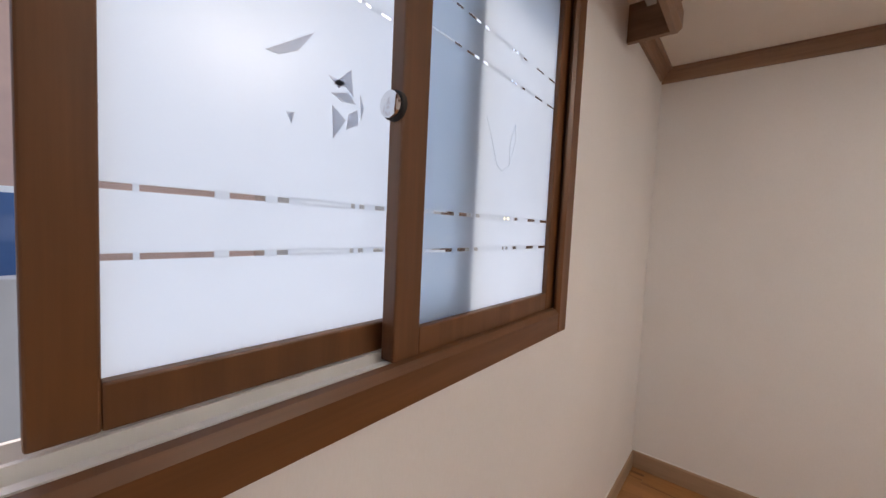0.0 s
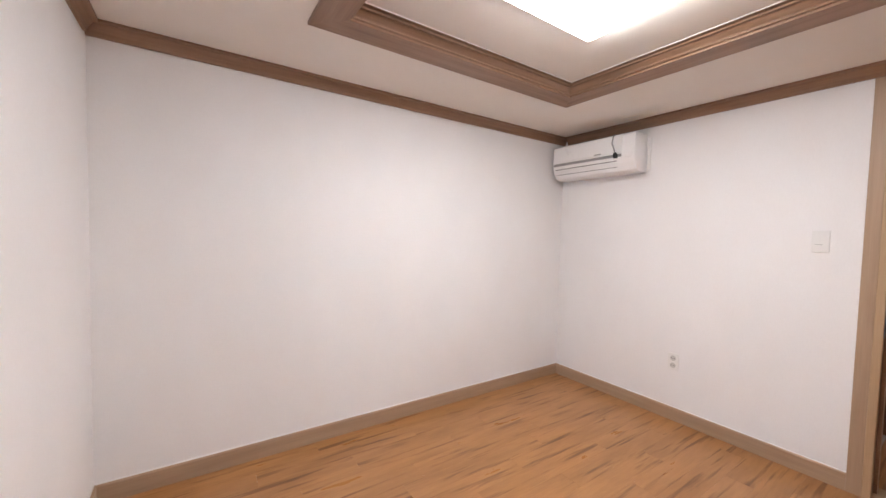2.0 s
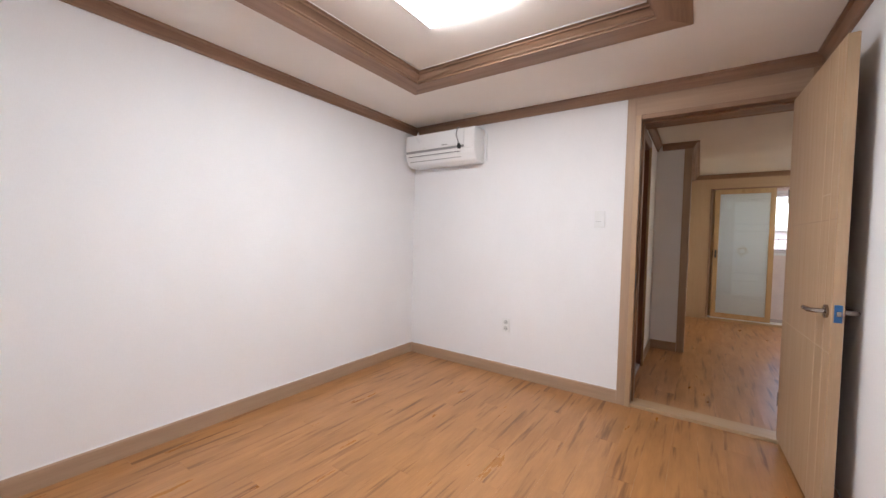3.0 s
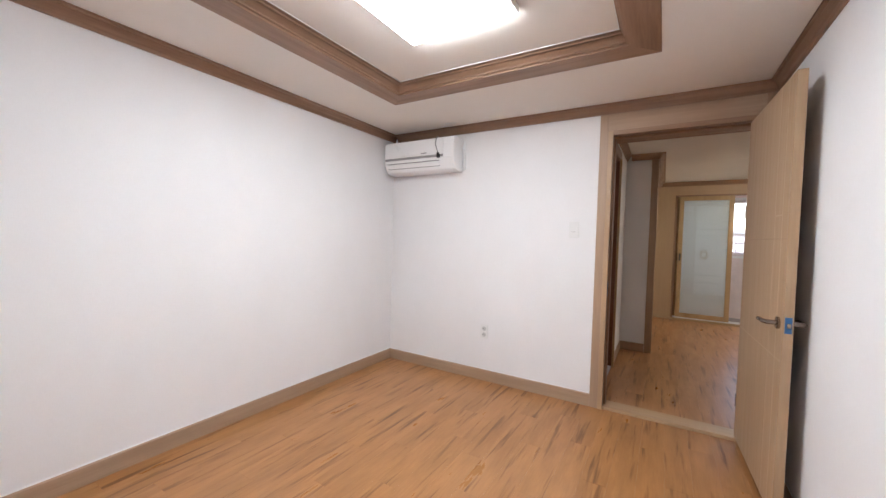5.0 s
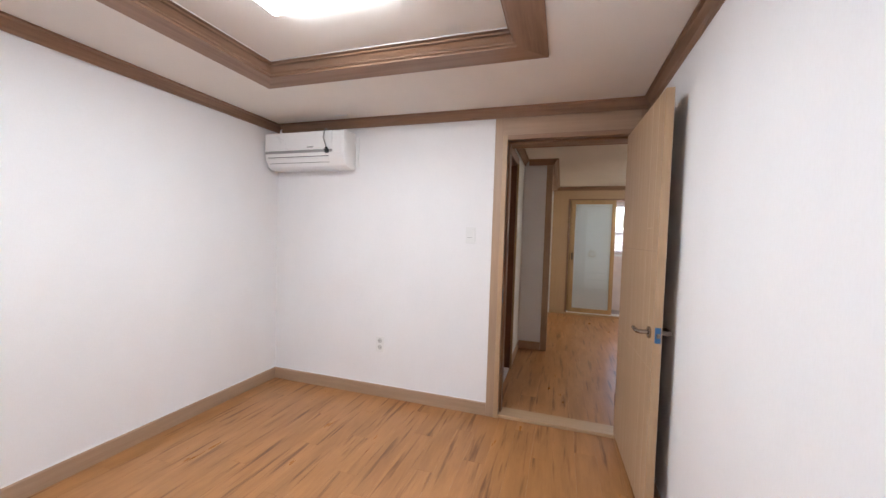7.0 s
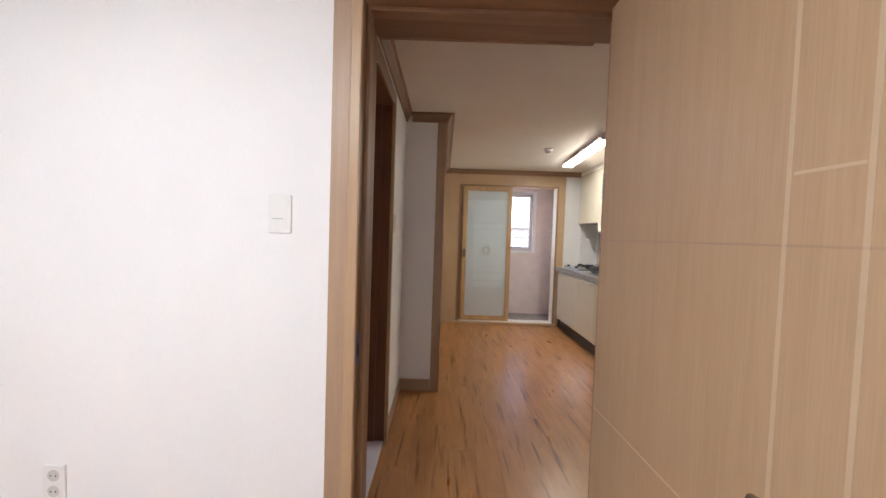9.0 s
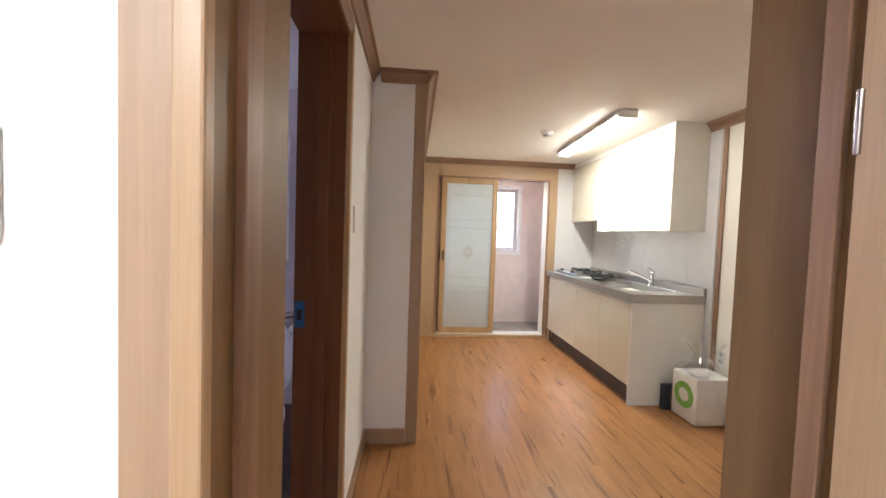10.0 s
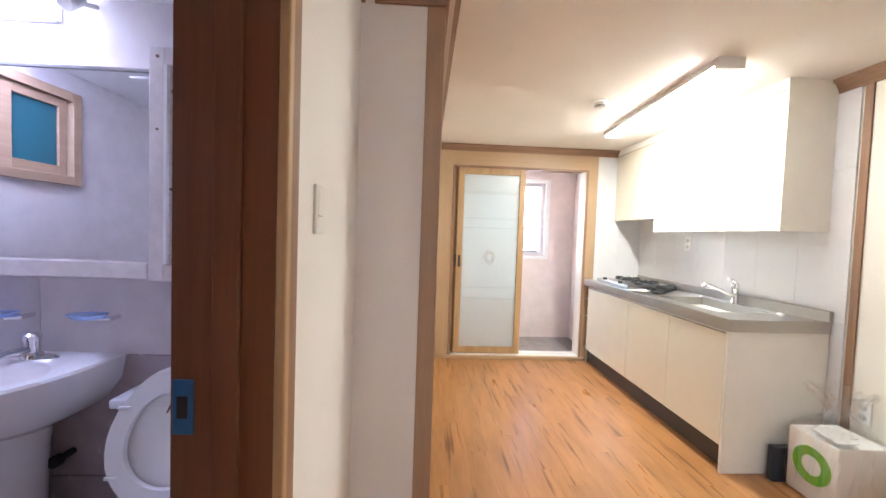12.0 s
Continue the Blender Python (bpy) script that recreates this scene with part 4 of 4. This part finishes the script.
def slider(x0, x1, y0, y1):
    ob = tagged(new("sliding_door"), "honey wood sliding door with frosted patterned glass", "door", kind="structure")
    z0, z1, s = 0.045, SZ - 0.005, 0.062
    fr = part("door_frame", solid((x0, x0 + s, y0, y1, z0, z1), (x1 - s, x1, y0, y1, z0, z1), (x0 + s, x1 - s, y0, y1, z0, z0 + 0.07), (x0 + s, x1 - s, y0, y1, z1 - 0.07, z1), bevel=0.003), M_OAK[2], ob)
    ym = (y0 + y1) / 2
    g0, g1, h0, h1 = x0 + s, x1 - s, z0 + 0.07, z1 - 0.07
    part("pane", solid((g0, g1, ym - 0.003, ym, h0, h1)), M_FROST_IN, ob, "frosted glass pane")
    glossy = part("glass_face", solid((g0, g1, ym + 0.001, ym + 0.003, h0, h1)), M_GLASS, ob)
    glossy.visible_shadow = False
    for z in (0.36, 0.62, 0.74, 1.36, 1.46):
        part("etched_line", solid((g0, g1, ym + 0.0032, ym + 0.0042, z - 0.003, z + 0.003)), M_LINE, ob)
    cx = (g0 + g1) / 2
    for r, q in ((0.075, 0), (0.045, 0), (0.05, 45)):
        for k in range(4):
            a, b = radians(90 * k + q), radians(90 * k + 90 + q)
            p, e = Vector((cx + r * math.cos(a), 0, 1.06 + 1.15 * r * math.sin(a))), Vector((cx + r * math.cos(b), 0, 1.06 + 1.15 * r * math.sin(b)))
            part("emblem_line", rod([(p.x, ym + 0.0035, p.z), (e.x, ym + 0.0035, e.z)], 0.002, 6), M_ETCH_GOLD, ob)
    part("recessed_pull", solid((x1 - 0.045, x1 - 0.02, y1, y1 + 0.003, 0.95, 1.07), bevel=0.001), M_BLACK, ob)
    return ob


slider(-0.905, -0.205, -7.095, -7.062)
slider(-0.91, -0.178, -7.15, -7.115)

# Door on the kitchen's east side, seen edge on
eb = tagged(new("door_3"), "brown closed door and casing on the kitchen side wall", "door", kind="structure")
part("casing_lip", solid((COLX - 0.055, COLX, COLY - 0.135, COLY - 0.102, 0, 2.137), bevel=0.004), M_TRIM[2], eb)
part("leaf", solid((COLX - 0.008, COLX, -5.63, COLY - 0.137, 0.01, 2.0)), M_TRIM[2], eb)
part("casing_side", solid((COLX - 0.03, COLX, -5.72, -5.632, 0, 2.137), bevel=0.003), M_TRIM[2], eb)
part("casing_head", solid((COLX - 0.03, COLX, -5.63, COLY - 0.137, 2.0, 2.137), bevel=0.003), M_TRIM[1], eb)
setting("corner_trim", solid((0.066, COLX - 0.0005, COLY - 0.10, COLY + 0.004, 0, 2.139), bevel=0.003), M_PALE[2], "brown corner strip on the projecting wall", "trim")
setting("wall_strip", solid((KX, KX + 0.010, -5.108, -5.068, 0, H - 0.07), bevel=0.003), M_TRIM[2], "brown upright strip ending the kitchen tiles", "trim")

# ---- kitchen units ----
KF, KE, KS = -1.562, -5.185, -6.93


def base_unit(y0, y1, end=False):
    ob = thing("base_cabinet", "cream gloss base cabinet on a dark kick board", "cabinet", group="base cabinets under the worktop")
    part("body", solid((KX + 0.02, KF - 0.02, y0, y1, 0.15, 0.80)), M_WHITE_SIDE, ob)
    part("door", solid((KF - 0.018, KF, y0 + 0.002, y1 - 0.002, 0.152, 0.782), bevel=0.002), M_GLOSS, ob, "cream gloss door without handle")
    part("kick_board", solid((KF - 0.075, KF - 0.06, y0, y1, 0, 0.15)), M_KICK, ob, "dark recessed kick board")
    if end:
        part("side_panel", solid((KX + 0.012, KF, y1, y1 + 0.018, 0, 0.80), bevel=0.001), M_WHITE_SIDE, ob, "ivory end panel down to the floor")
    return ob


base_unit(-5.68, KE - 0.018, True)
base_unit(-6.19, -5.68)
base_unit(KS, -6.19)
top = thing("worktop", "stainless steel sink worktop with a rolled edge", "worktop")
SKY0, SKY1, SKX0, SKX1 = -6.02, -5.42, -2.06, -1.69
part("deck", solid((SKX1, KF + 0.008, KS - 0.10, KE + 0.012, 0.80, 0.86), (KX + 0.02, SKX0, KS - 0.10, KE + 0.012, 0.80, 0.86), (SKX0, SKX1, KS - 0.10, SKY0, 0.80, 0.86), (SKX0, SKX1, SKY1, KE + 0.012, 0.80, 0.86)), M_STEEL, top)
part("raised_lip", solid((KF - 0.012, KF + 0.008, KS - 0.10, KE + 0.012, 0.8602, 0.867), (KX + 0.03, KF - 0.012, KE - 0.008, KE + 0.012, 0.8602, 0.867), bevel=0.002), M_STEEL, top)
part("backsplash", solid((KX + 0.011, KX + 0.034, KS - 0.10, KE + 0.012, 0.8602, 0.925), bevel=0.004), M_STEEL, top)
part("basin", solid((SKX0, SKX1, SKY0, SKY1, 0.66, 0.664), (SKX0, SKX0 + 0.004, SKY0, SKY1, 0.664, 0.858), (SKX1 - 0.004, SKX1, SKY0, SKY1, 0.664, 0.858), (SKX0 + 0.004, SKX1 - 0.004, SKY0, SKY0 + 0.004, 0.664, 0.858), (SKX0 + 0.004, SKX1 - 0.004, SKY1 - 0.004, SKY1, 0.664, 0.858)), M_SINK, top)
part("drain", turned((-1.87, -5.72, 0.664), [(0.05, 0), (0.05, 0.004), (0.03, 0.006)]), M_CHROME, top, smooth=True)
part("plug_knob", turned((-2.03, -5.36, 0.86), [(0.018, 0), (0.018, 0.012), (0.012, 0.016)]), M_WHITE, top, smooth=True)

tap = thing("kitchen_tap", "chrome single-lever kitchen tap on the worktop", "tap")
part("base", turned((-2.09, -5.76, 0.86), [(0.026, 0), (0.026, 0.01), (0.021, 0.016), (0.021, 0.09), (0.024, 0.095), (0.024, 0.13), (0.018, 0.145)]), M_CHROME, tap, smooth=True)
part("spout", rod([(-2.08, -5.76, 0.91), (-2.0, -5.78, 0.95), (-1.92, -5.80, 0.985), (-1.90, -5.805, 0.985), (-1.885, -5.81, 0.965)], [0.013, 0.012, 0.012, 0.014, 0.014]), M_CHROME, tap, smooth=True)
part("lever", rod([(-2.09, -5.76, 1.0), (-2.05, -5.74, 1.03), (-2.0, -5.72, 1.035)], [0.012, 0.008, 0.007]), M_CHROME, tap, smooth=True)

stove = thing("gas_stove", "two-burner gas stove with black pan supports", "gas stove")
part("body", solid((-2.10, -1.64, -6.92, -6.35, 0.862, 0.892), bevel=0.006), M_STEEL, stove)
for y in (-6.78, -6.50):
    part("burner", turned((-1.88, y, 0.892), [(0.06, 0), (0.055, 0.012), (0.04, 0.016), (0.038, 0.024), (0.02, 0.026)]), M_BLACK, stove, smooth=True)
    ps = part("pan_support", loft([ring((-1.88, y, 0.905), (1, 0, 0), (0, 1, 0), 0.11, 0.11, 28), ring((-1.88, y, 0.913), (1, 0, 0), (0, 1, 0), 0.11, 0.11, 28), ring((-1.88, y, 0.913), (1, 0, 0), (0, 1, 0), 0.10, 0.10, 28), ring((-1.88, y, 0.905), (1, 0, 0), (0, 1, 0), 0.10, 0.10, 28)], False), M_BLACK, stove)
    for k in range(5):
        a = 2 * math.pi * k / 5 + 0.3
        part("prong", rod([(-1.88 + 0.11 * math.cos(a), y + 0.11 * math.sin(a), 0.892), (-1.88 + 0.11 * math.cos(a), y + 0.11 * math.sin(a), 0.92), (-1.88 + 0.05 * math.cos(a), y + 0.05 * math.sin(a), 0.922)], 0.005, 6), M_BLACK, ps)
    part("knob", rod([(-1.655, y, 0.892), (-1.655, y, 0.914)], 0.02, 16), M_BLACK, stove, smooth=True)
cloth = thing("black_gloves", "crumpled black rubber hose and gloves on the worktop", "gloves")
rg = random.Random(4)
pts = [(-1.86 + 0.10 * math.sin(k * 0.9) + rg.uniform(-0.02, 0.02), -6.30 + 0.13 * math.cos(k * 0.61), 0.885 + 0.02 * math.sin(k * 1.7) + 0.01) for k in range(26)]
part("hose", rod(pts, [0.014 + 0.006 * math.sin(k) for k in range(26)], 10), M_RUBBER, cloth, smooth=True)
part("glove", loft([ring((-1.80 + 0.03 * k, -6.12, 0.873 + 0.004 * (k % 2)), (0, 1, 0), (0, 0, 1), 0.05 - 0.012 * abs(k - 1), 0.011, 14) for k in range(4)]), M_RUBBER, cloth, smooth=True)
note = thing("paper_sheet", "white paper leaflet lying on the worktop", "paper")
part("sheet", moved(solid((-0.09, 0.09, -0.06, 0.06, 0, 0.0015)), Matrix.Translation((-1.70, -6.24, 0.869)) @ Matrix.Rotation(0.4, 4, "Z")), M_PAPERS, note)

hoses = thing("gas_pipe", "cream gas and water pipes beside the base cabinet", "pipe")
part("pipe", rod([(-1.60, -6.99, 0.0), (-1.60, -6.99, 0.80)], 0.010), M_WHITE_SIDE, hoses, smooth=True)
for z in (0.15, 0.48, 0.66):
    part("clip", rod([(-1.60, -7.04, z), (-1.585, -6.97, z)], 0.008, 8), M_WHITE_SIDE, hoses)

UF = -1.857


def wall_unit(y0, y1, z0):
    ob = thing("wall_cabinet", "cream gloss wall cabinet under the ceiling", "cabinet", group="wall cabinets over the worktop")
    part("body", solid((KX + 0.012, UF - 0.02, y0, y1, z0 + 0.012, 2.15)), M_WHITE_SIDE, ob)
    part("door", solid((UF - 0.018, UF, y0 + 0.0015, y1 - 0.0015, z0, 2.142), bevel=0.002), M_GLOSS, ob, "cream gloss door without handle")
    return ob


first = wall_unit(-5.60, -5.248, 1.362)
part("side_panel", solid((KX + 0.012, UF, -5.248, -5.23, 1.362, H), bevel=0.001), M_WHITE_SIDE, first, "ivory end panel")
wall_unit(-6.03, -5.60, 1.362)
wall_unit(-6.378, -6.03, 1.362)
wall_unit(-7.045, -6.378, 1.48)
fil = thing("cabinet_filler", "cream filler strip between wall cabinets and ceiling", "filler strip")
part("strip", solid((UF - 0.018, UF - 0.002, -7.045, -5.249, 2.148, H)), M_WHITE_SIDE, fil)
# Brown strip painting the shadow between the doors and the filler.
part("shadow_line", solid((UF - 0.012, UF - 0.0008, -7.045, -5.249, 2.142, 2.148)), M_TRIM[1], fil, "thin brown strip painted as a shadow line")

socket(KX + 0.010, -6.33, 1.27, 1, "white wall socket on the kitchen tiles")
socket(KX, -5.01, 0.44, 1, "white wall socket by the upright strip")

tube = thing("tube_lamp", "long white fluorescent ceiling lamp, switched on", "ceiling lamp")
tube.matrix_basis = pose(-1.41, -5.72, H, 0, 0, -3.4)
part("housing", solid((-0.065, 0.065, -0.67, 0.67, -0.018, 0), (-0.065, -0.058, -0.67, 0.67, -0.036, -0.018), (0.058, 0.065, -0.67, 0.67, -0.036, -0.018), bevel=0.002), M_WHITE, tube)
part("diffuser", prism([(-0.057, -0.0185), (-0.057, -0.043), (-0.046, -0.052), (0.046, -0.052), (0.057, -0.043), (0.057, -0.0185)], 1, -0.655, 0.645), M_TUBE, tube, "glowing acrylic cover")
for y in (-0.67, 0.645):
    part("end_cap", solid((-0.068, 0.068, y - 0.002, y + 0.027, -0.057, 0), bevel=0.003), M_WHITE, tube)
det = thing("smoke_detector", "small round white smoke detector on the ceiling", "smoke detector")
part("base", rod([(-1.02, -5.71, H), (-1.02, -5.71, H - 0.014)], 0.05, 24), M_WHITE, det, smooth=True)
part("sensor", turned((-1.02, -5.71, H - 0.05), [(0.012, 0), (0.026, 0.004), (0.032, 0.022), (0.038, 0.036)]), M_WHITE, det, smooth=True)
part("vent_ring", rod([(-1.02, -5.71, H - 0.04), (-1.02, -5.71, H - 0.032)], 0.033, 20), M_GREY, det)

# ---- bagged box by the end panel ----
boxo = thing("bagged_foam_box", "white box with a green ring print in clear plastic", "box")
bx0, bx1, by0, by1, bz = -2.125, -1.85, -5.10, -4.855, 0.335
part("box", solid((bx0, bx1, by0, by1, 0.004, bz), bevel=0.018), M_STYRO, boxo, smooth=True)
yc, zc = -4.972, 0.185
part("ring_print", loft([ring((bx1 + 0.0005, yc, zc), (0, 1, 0), (0, 0, 1), 0.092, 0.092, 36), ring((bx1 + 0.003, yc, zc), (0, 1, 0), (0, 0, 1), 0.092, 0.092, 36), ring((bx1 + 0.003, yc, zc), (0, 1, 0), (0, 0, 1), 0.048, 0.048, 36), ring((bx1 + 0.0005, yc, zc), (0, 1, 0), (0, 0, 1), 0.048, 0.048, 36)], False), M_GREEN, boxo, "green ring print")
rb = random.Random(9)
rows = []
for z, g in ((0.0, 0.018), (0.10, 0.014), (0.24, 0.012), (0.335, 0.016), (0.375, -0.02), (0.41, -0.06), (0.46, -0.09), (0.52, -0.06), (0.56, -0.02)):
    loop = []
    for k in range(40):
        a = 2 * math.pi * k / 40
        c, s = math.cos(a), math.sin(a)
        q = (abs(c) ** 6 + abs(s) ** 6) ** (-1 / 6)
        w = rb.uniform(-0.008, 0.012) if z > 0.05 else 0
        loop.append(((bx0 + bx1) / 2 + ((bx1 - bx0) / 2 + g + w) * c * q, (by0 + by1) / 2 + ((by1 - by0) / 2 + g + w) * s * q, z + (rb.uniform(-0.02, 0.02) if z > 0.34 else 0)))
    rows.append(loop)
bag = part("plastic_bag", loft(rows, False), M_BAG, boxo, "crumpled clear plastic bag")
bag.visible_shadow = False
for k in range(4):
    part("leaflet", moved(solid((-0.07, 0.07, -0.05, 0.05, 0, 0.002)), Matrix.Translation((-1.97 + 0.02 * k, -4.98 + 0.015 * k, bz + 0.004 + 0.006 * k)) @ Matrix.Rotation(0.5 * k, 4, "Z") @ Matrix.Rotation(0.05, 4, "Y")), M_PAPERS, boxo)
dark = thing("dark_box", "small dark blue box behind the bagged box", "box")
part("box", solid((-1.95, -1.80, -5.155, -5.115, 0.0, 0.19), bevel=0.004), plain("navy_card", (0.03, 0.035, 0.05), 0.6), dark)

# ---- balcony ----
# The part behind the sliding door is unseen, added to let in more daylight.
balw = tagged(new("window_3"), "white framed balcony window, widened out of view, with an iron grille", "window", kind="structure")
yb = BALY
part("reveal", solid((-1.50, -1.45, yb - 0.16, yb + 0.004, 1.0, 2.04), (0.0, 0.05, yb - 0.16, yb + 0.004, 1.0, 2.04), (-1.45, 0.0, yb - 0.16, yb + 0.004, 1.0, 1.035), (-1.45, 0.0, yb - 0.16, yb + 0.004, 2.0, 2.04)), M_WHITE, balw)
part("window_frame", solid((-1.45, -1.40, yb - 0.12, yb - 0.06, 1.035, 2.0), (-0.75, -0.70, yb - 0.12, yb - 0.06, 1.035, 2.0), (-0.05, 0.0, yb - 0.12, yb - 0.06, 1.035, 2.0), (-1.40, -0.75, yb - 0.12, yb - 0.06, 1.035, 1.085), (-1.40, -0.75, yb - 0.12, yb - 0.06, 1.95, 2.0), (-0.70, -0.05, yb - 0.12, yb - 0.06, 1.035, 1.085), (-0.70, -0.05, yb - 0.12, yb - 0.06, 1.95, 2.0), bevel=0.003), plain("mauve_grey_frame", (0.66, 0.60, 0.60), 0.4), balw)
for a, b in ((-1.40, -0.75), (-0.70, -0.05)):
    pn = part("pane", solid((a, b, yb - 0.095, yb - 0.090, 1.085, 1.95)), M_GLASS, balw)
    pn.visible_shadow = False
gril = thing("window_grille", "dark wrought iron window grille outside the balcony", "grille")
for z in (1.09, 1.26):
    part("rail", rod([(-1.50, yb - 0.20, z), (0.05, yb - 0.20, z)], 0.008, 8), M_IRON, gril)
for k in range(13):
    x = -1.46 + 0.12 * k
    part("bar", rod([(x, yb - 0.20, 1.02), (x, yb - 0.20, 1.30)], 0.006, 8), M_IRON, gril)
    part("scroll", loft([ring((x + 0.06, yb - 0.20, 1.175), (1, 0, 0), (0, 0, 1), 0.035, 0.045, 16), ring((x + 0.06, yb - 0.192, 1.175), (1, 0, 0), (0, 0, 1), 0.035, 0.045, 16), ring((x + 0.06, yb - 0.192, 1.175), (1, 0, 0), (0, 0, 1), 0.026, 0.036, 16), ring((x + 0.06, yb - 0.20, 1.175), (1, 0, 0), (0, 0, 1), 0.026, 0.036, 16)], False), M_IRON, gril)
for x in (-1.5, 0.05):
    part("bracket", rod([(x, yb - 0.16, 1.17), (x, yb - 0.20, 1.17)], 0.008, 8), M_IRON, gril)
pipe = thing("balcony_tap", "small brass tap on the balcony wall", "tap")
part("tap", rod([(BALX, -7.60, 0.95), (BALX + 0.05, -7.60, 0.95), (BALX + 0.055, -7.60, 0.92)], 0.012), M_NICKEL, pipe, smooth=True)
hook = thing("balcony_hook", "round dark bracket high on the balcony wall", "bracket")
part("bracket", rod([(BALX, -7.55, 1.82), (BALX + 0.03, -7.55, 1.82)], 0.035, 18), M_GREY, hook, smooth=True)

# ---- outside ----
setting("ground", solid((-400, 400, -400, 400, -3.3, -3.0)), M_GROUND, "grey paved ground between houses", "ground")


def house(x0, x1, y0, y1, z1, mat, face, label):
    ob = thing("house", label, "house", ((x0 + x1) / 2, (y0 + y1) / 2, -3.0))
    base = ((x0 + x1) / 2, (y0 + y1) / 2, -3.0)
    part("wall", solid((x0, x1, y0, y1, -3.0, z1)), mat, ob)
    part("roof", solid((x0 - 0.15, x1 + 0.15, y0 - 0.15, y1 + 0.15, z1, z1 + 0.12), bevel=0.02), M_CONC, ob)
    yf = y0 if face < 0 else y1
    k = 0
    x = x0 + 0.7
    while x + 1.0 < x1:
        for z in (-1.9, 0.6):
            if z + 1.0 < z1:
                ya, yb2 = sorted((yf, yf + face * 0.05))
                w = part("window", solid((x, x + 0.95, ya, yb2, z, z + 0.9), bevel=0.01), M_WHITE, ob)
                ya, yb2 = sorted((yf + face * 0.05, yf + face * 0.056))
                part("pane", solid((x + 0.06, x + 0.89, ya, yb2, z + 0.06, z + 0.84)), M_HOUSEGLASS, w)
        x += 2.1
    return settle(ob, base)


house(-7.5, 2.3, 5.2, 10, 3.4, M_BRICK, -1, "pink stucco neighbouring house with blue windows")
house(-5.0, 1.5, -18, -13.5, 1.55, M_PINK, 1, "pale pink neighbouring house behind the balcony")
house(3.5, 12, 7.5, 13, 2.2, M_CONC, -1, "pale concrete house beyond the bedroom window")
setting("yard_wall", solid((-7, 6, 3.2, 3.35, -3.0, 0.9), bevel=0.01), M_CONC, "pale concrete yard wall", "wall")

# ---- tiles and planks, last ----


def pieces(name, parent, mats, cells, size, flat):
    """Pieces on shared meshes. flat: thickness axis; cells: (x, y, z, material index)."""
    shared = {}
    for x, y, z, sx, sy, sz, k in cells:
        key = (round(sx, 4), round(sy, 4), round(sz, 4), k)
        if key not in shared:
            me = bpy.data.meshes.new(name)
            bm = solid((-sx / 2, sx / 2, -sy / 2, sy / 2, -sz / 2, sz / 2))
            bmesh.ops.bevel(bm, geom=[e for e in bm.edges], offset=min(0.0015, size), segments=1, affect="EDGES")
            bm.to_mesh(me)
            bm.free()
            me.materials.append(mats[k])
            shared[key] = me
        ob = new(name, shared[key])
        ob.parent = parent
        ob.location = (x, y, z)


def planks(parent, x0, x1, y0, y1, seed):
    rp = random.Random(seed)
    w, length, cells = 0.1245, 0.92, []
    k = 0
    x = x0
    while x < x1 - 1e-4:
        xe = min(x + w, x1)
        y = y0 - length * (0.0, 0.37, 0.71, 0.18, 0.55, 0.86)[k % 6]
        while y < y1 - 1e-4:
            a, b = max(y, y0), min(y + length, y1)
            if b - a > 0.01:
                cells.append(((x + xe) / 2, (a + b) / 2, -0.003, xe - x - 0.0003, b - a - 0.0003, 0.006, 0))
            y += length
        x, k = xe, k + 1
    pieces("plank", parent, [M_FLOOR], cells, 0.0002, 2)


planks(floor_bed, WX, EX, SY, NY, 1)
planks(floor_hall, KX, HX, FY, -3.055, 2)

cells = []
for xa, xb in ((BX0, 0.93), (0.93, 1.44), (1.44, BX1)):
    for j in range(6):
        z0, z1 = -0.06 + 0.4375 * j - (0.0 if j == 0 else 0.0), -0.06 + 0.4375 * (j + 1)
        if z0 < BH:
            z1 = min(z1, BH)
            cells.append(((xa + xb) / 2, BYS + 0.005, (z0 + z1) / 2, xb - xa - 0.002, 0.010, z1 - z0 - 0.003, 1 if j < 2 else 0))
pieces("tile", bpy.data.objects["wall_bath_south"], [M_TILE, M_TILE_LOW], cells, 0.001, 1)
cells = [(BX0 + 0.2 * (i + 0.5), BYS + 0.2 * (j + 0.5), -0.055, 0.197, 0.197, 0.010, 0) for i in range(7) for j in range(7)]
pieces("tile", floor_bath, [M_TILE_FLOOR], cells, 0.001, 2)
cells = [(BALX + 0.197 * (i + 0.5), BALY + 0.2 * (j + 0.5), -0.043, 0.194, 0.197, 0.010, 0) for i in range(10) for j in range(4)]
pieces("tile", floor_bal, [M_TILE_FLOOR], cells, 0.001, 2)
cells = []
for i in range(7):
    for j in range(5):
        z0, z1 = 0.03 + 0.42 * j, min(0.03 + 0.42 * (j + 1), 2.13)
        cells.append((KX + 0.005, -7.056 + 0.2765 * (i + 0.5), (z0 + z1) / 2, 0.010, 0.2755, z1 - z0 - 0.001, 0))
pieces("tile", bpy.data.objects["wall_kitchen_west"], [M_TILE_KITCHEN], cells, 0.0006, 0)
cells = []
for i in range(2):
    for j in range(5):
        z0, z1 = 0.03 + 0.42 * j, min(0.03 + 0.42 * (j + 1), 2.13)
        cells.append((-2.145 + 0.243 * (i + 0.5), FY + 0.005, (z0 + z1) / 2, 0.242, 0.010, z1 - z0 - 0.001, 0))
pieces("tile", bpy.data.objects["wall_kitchen_south"], [M_TILE_KITCHEN], cells, 0.0006, 1)
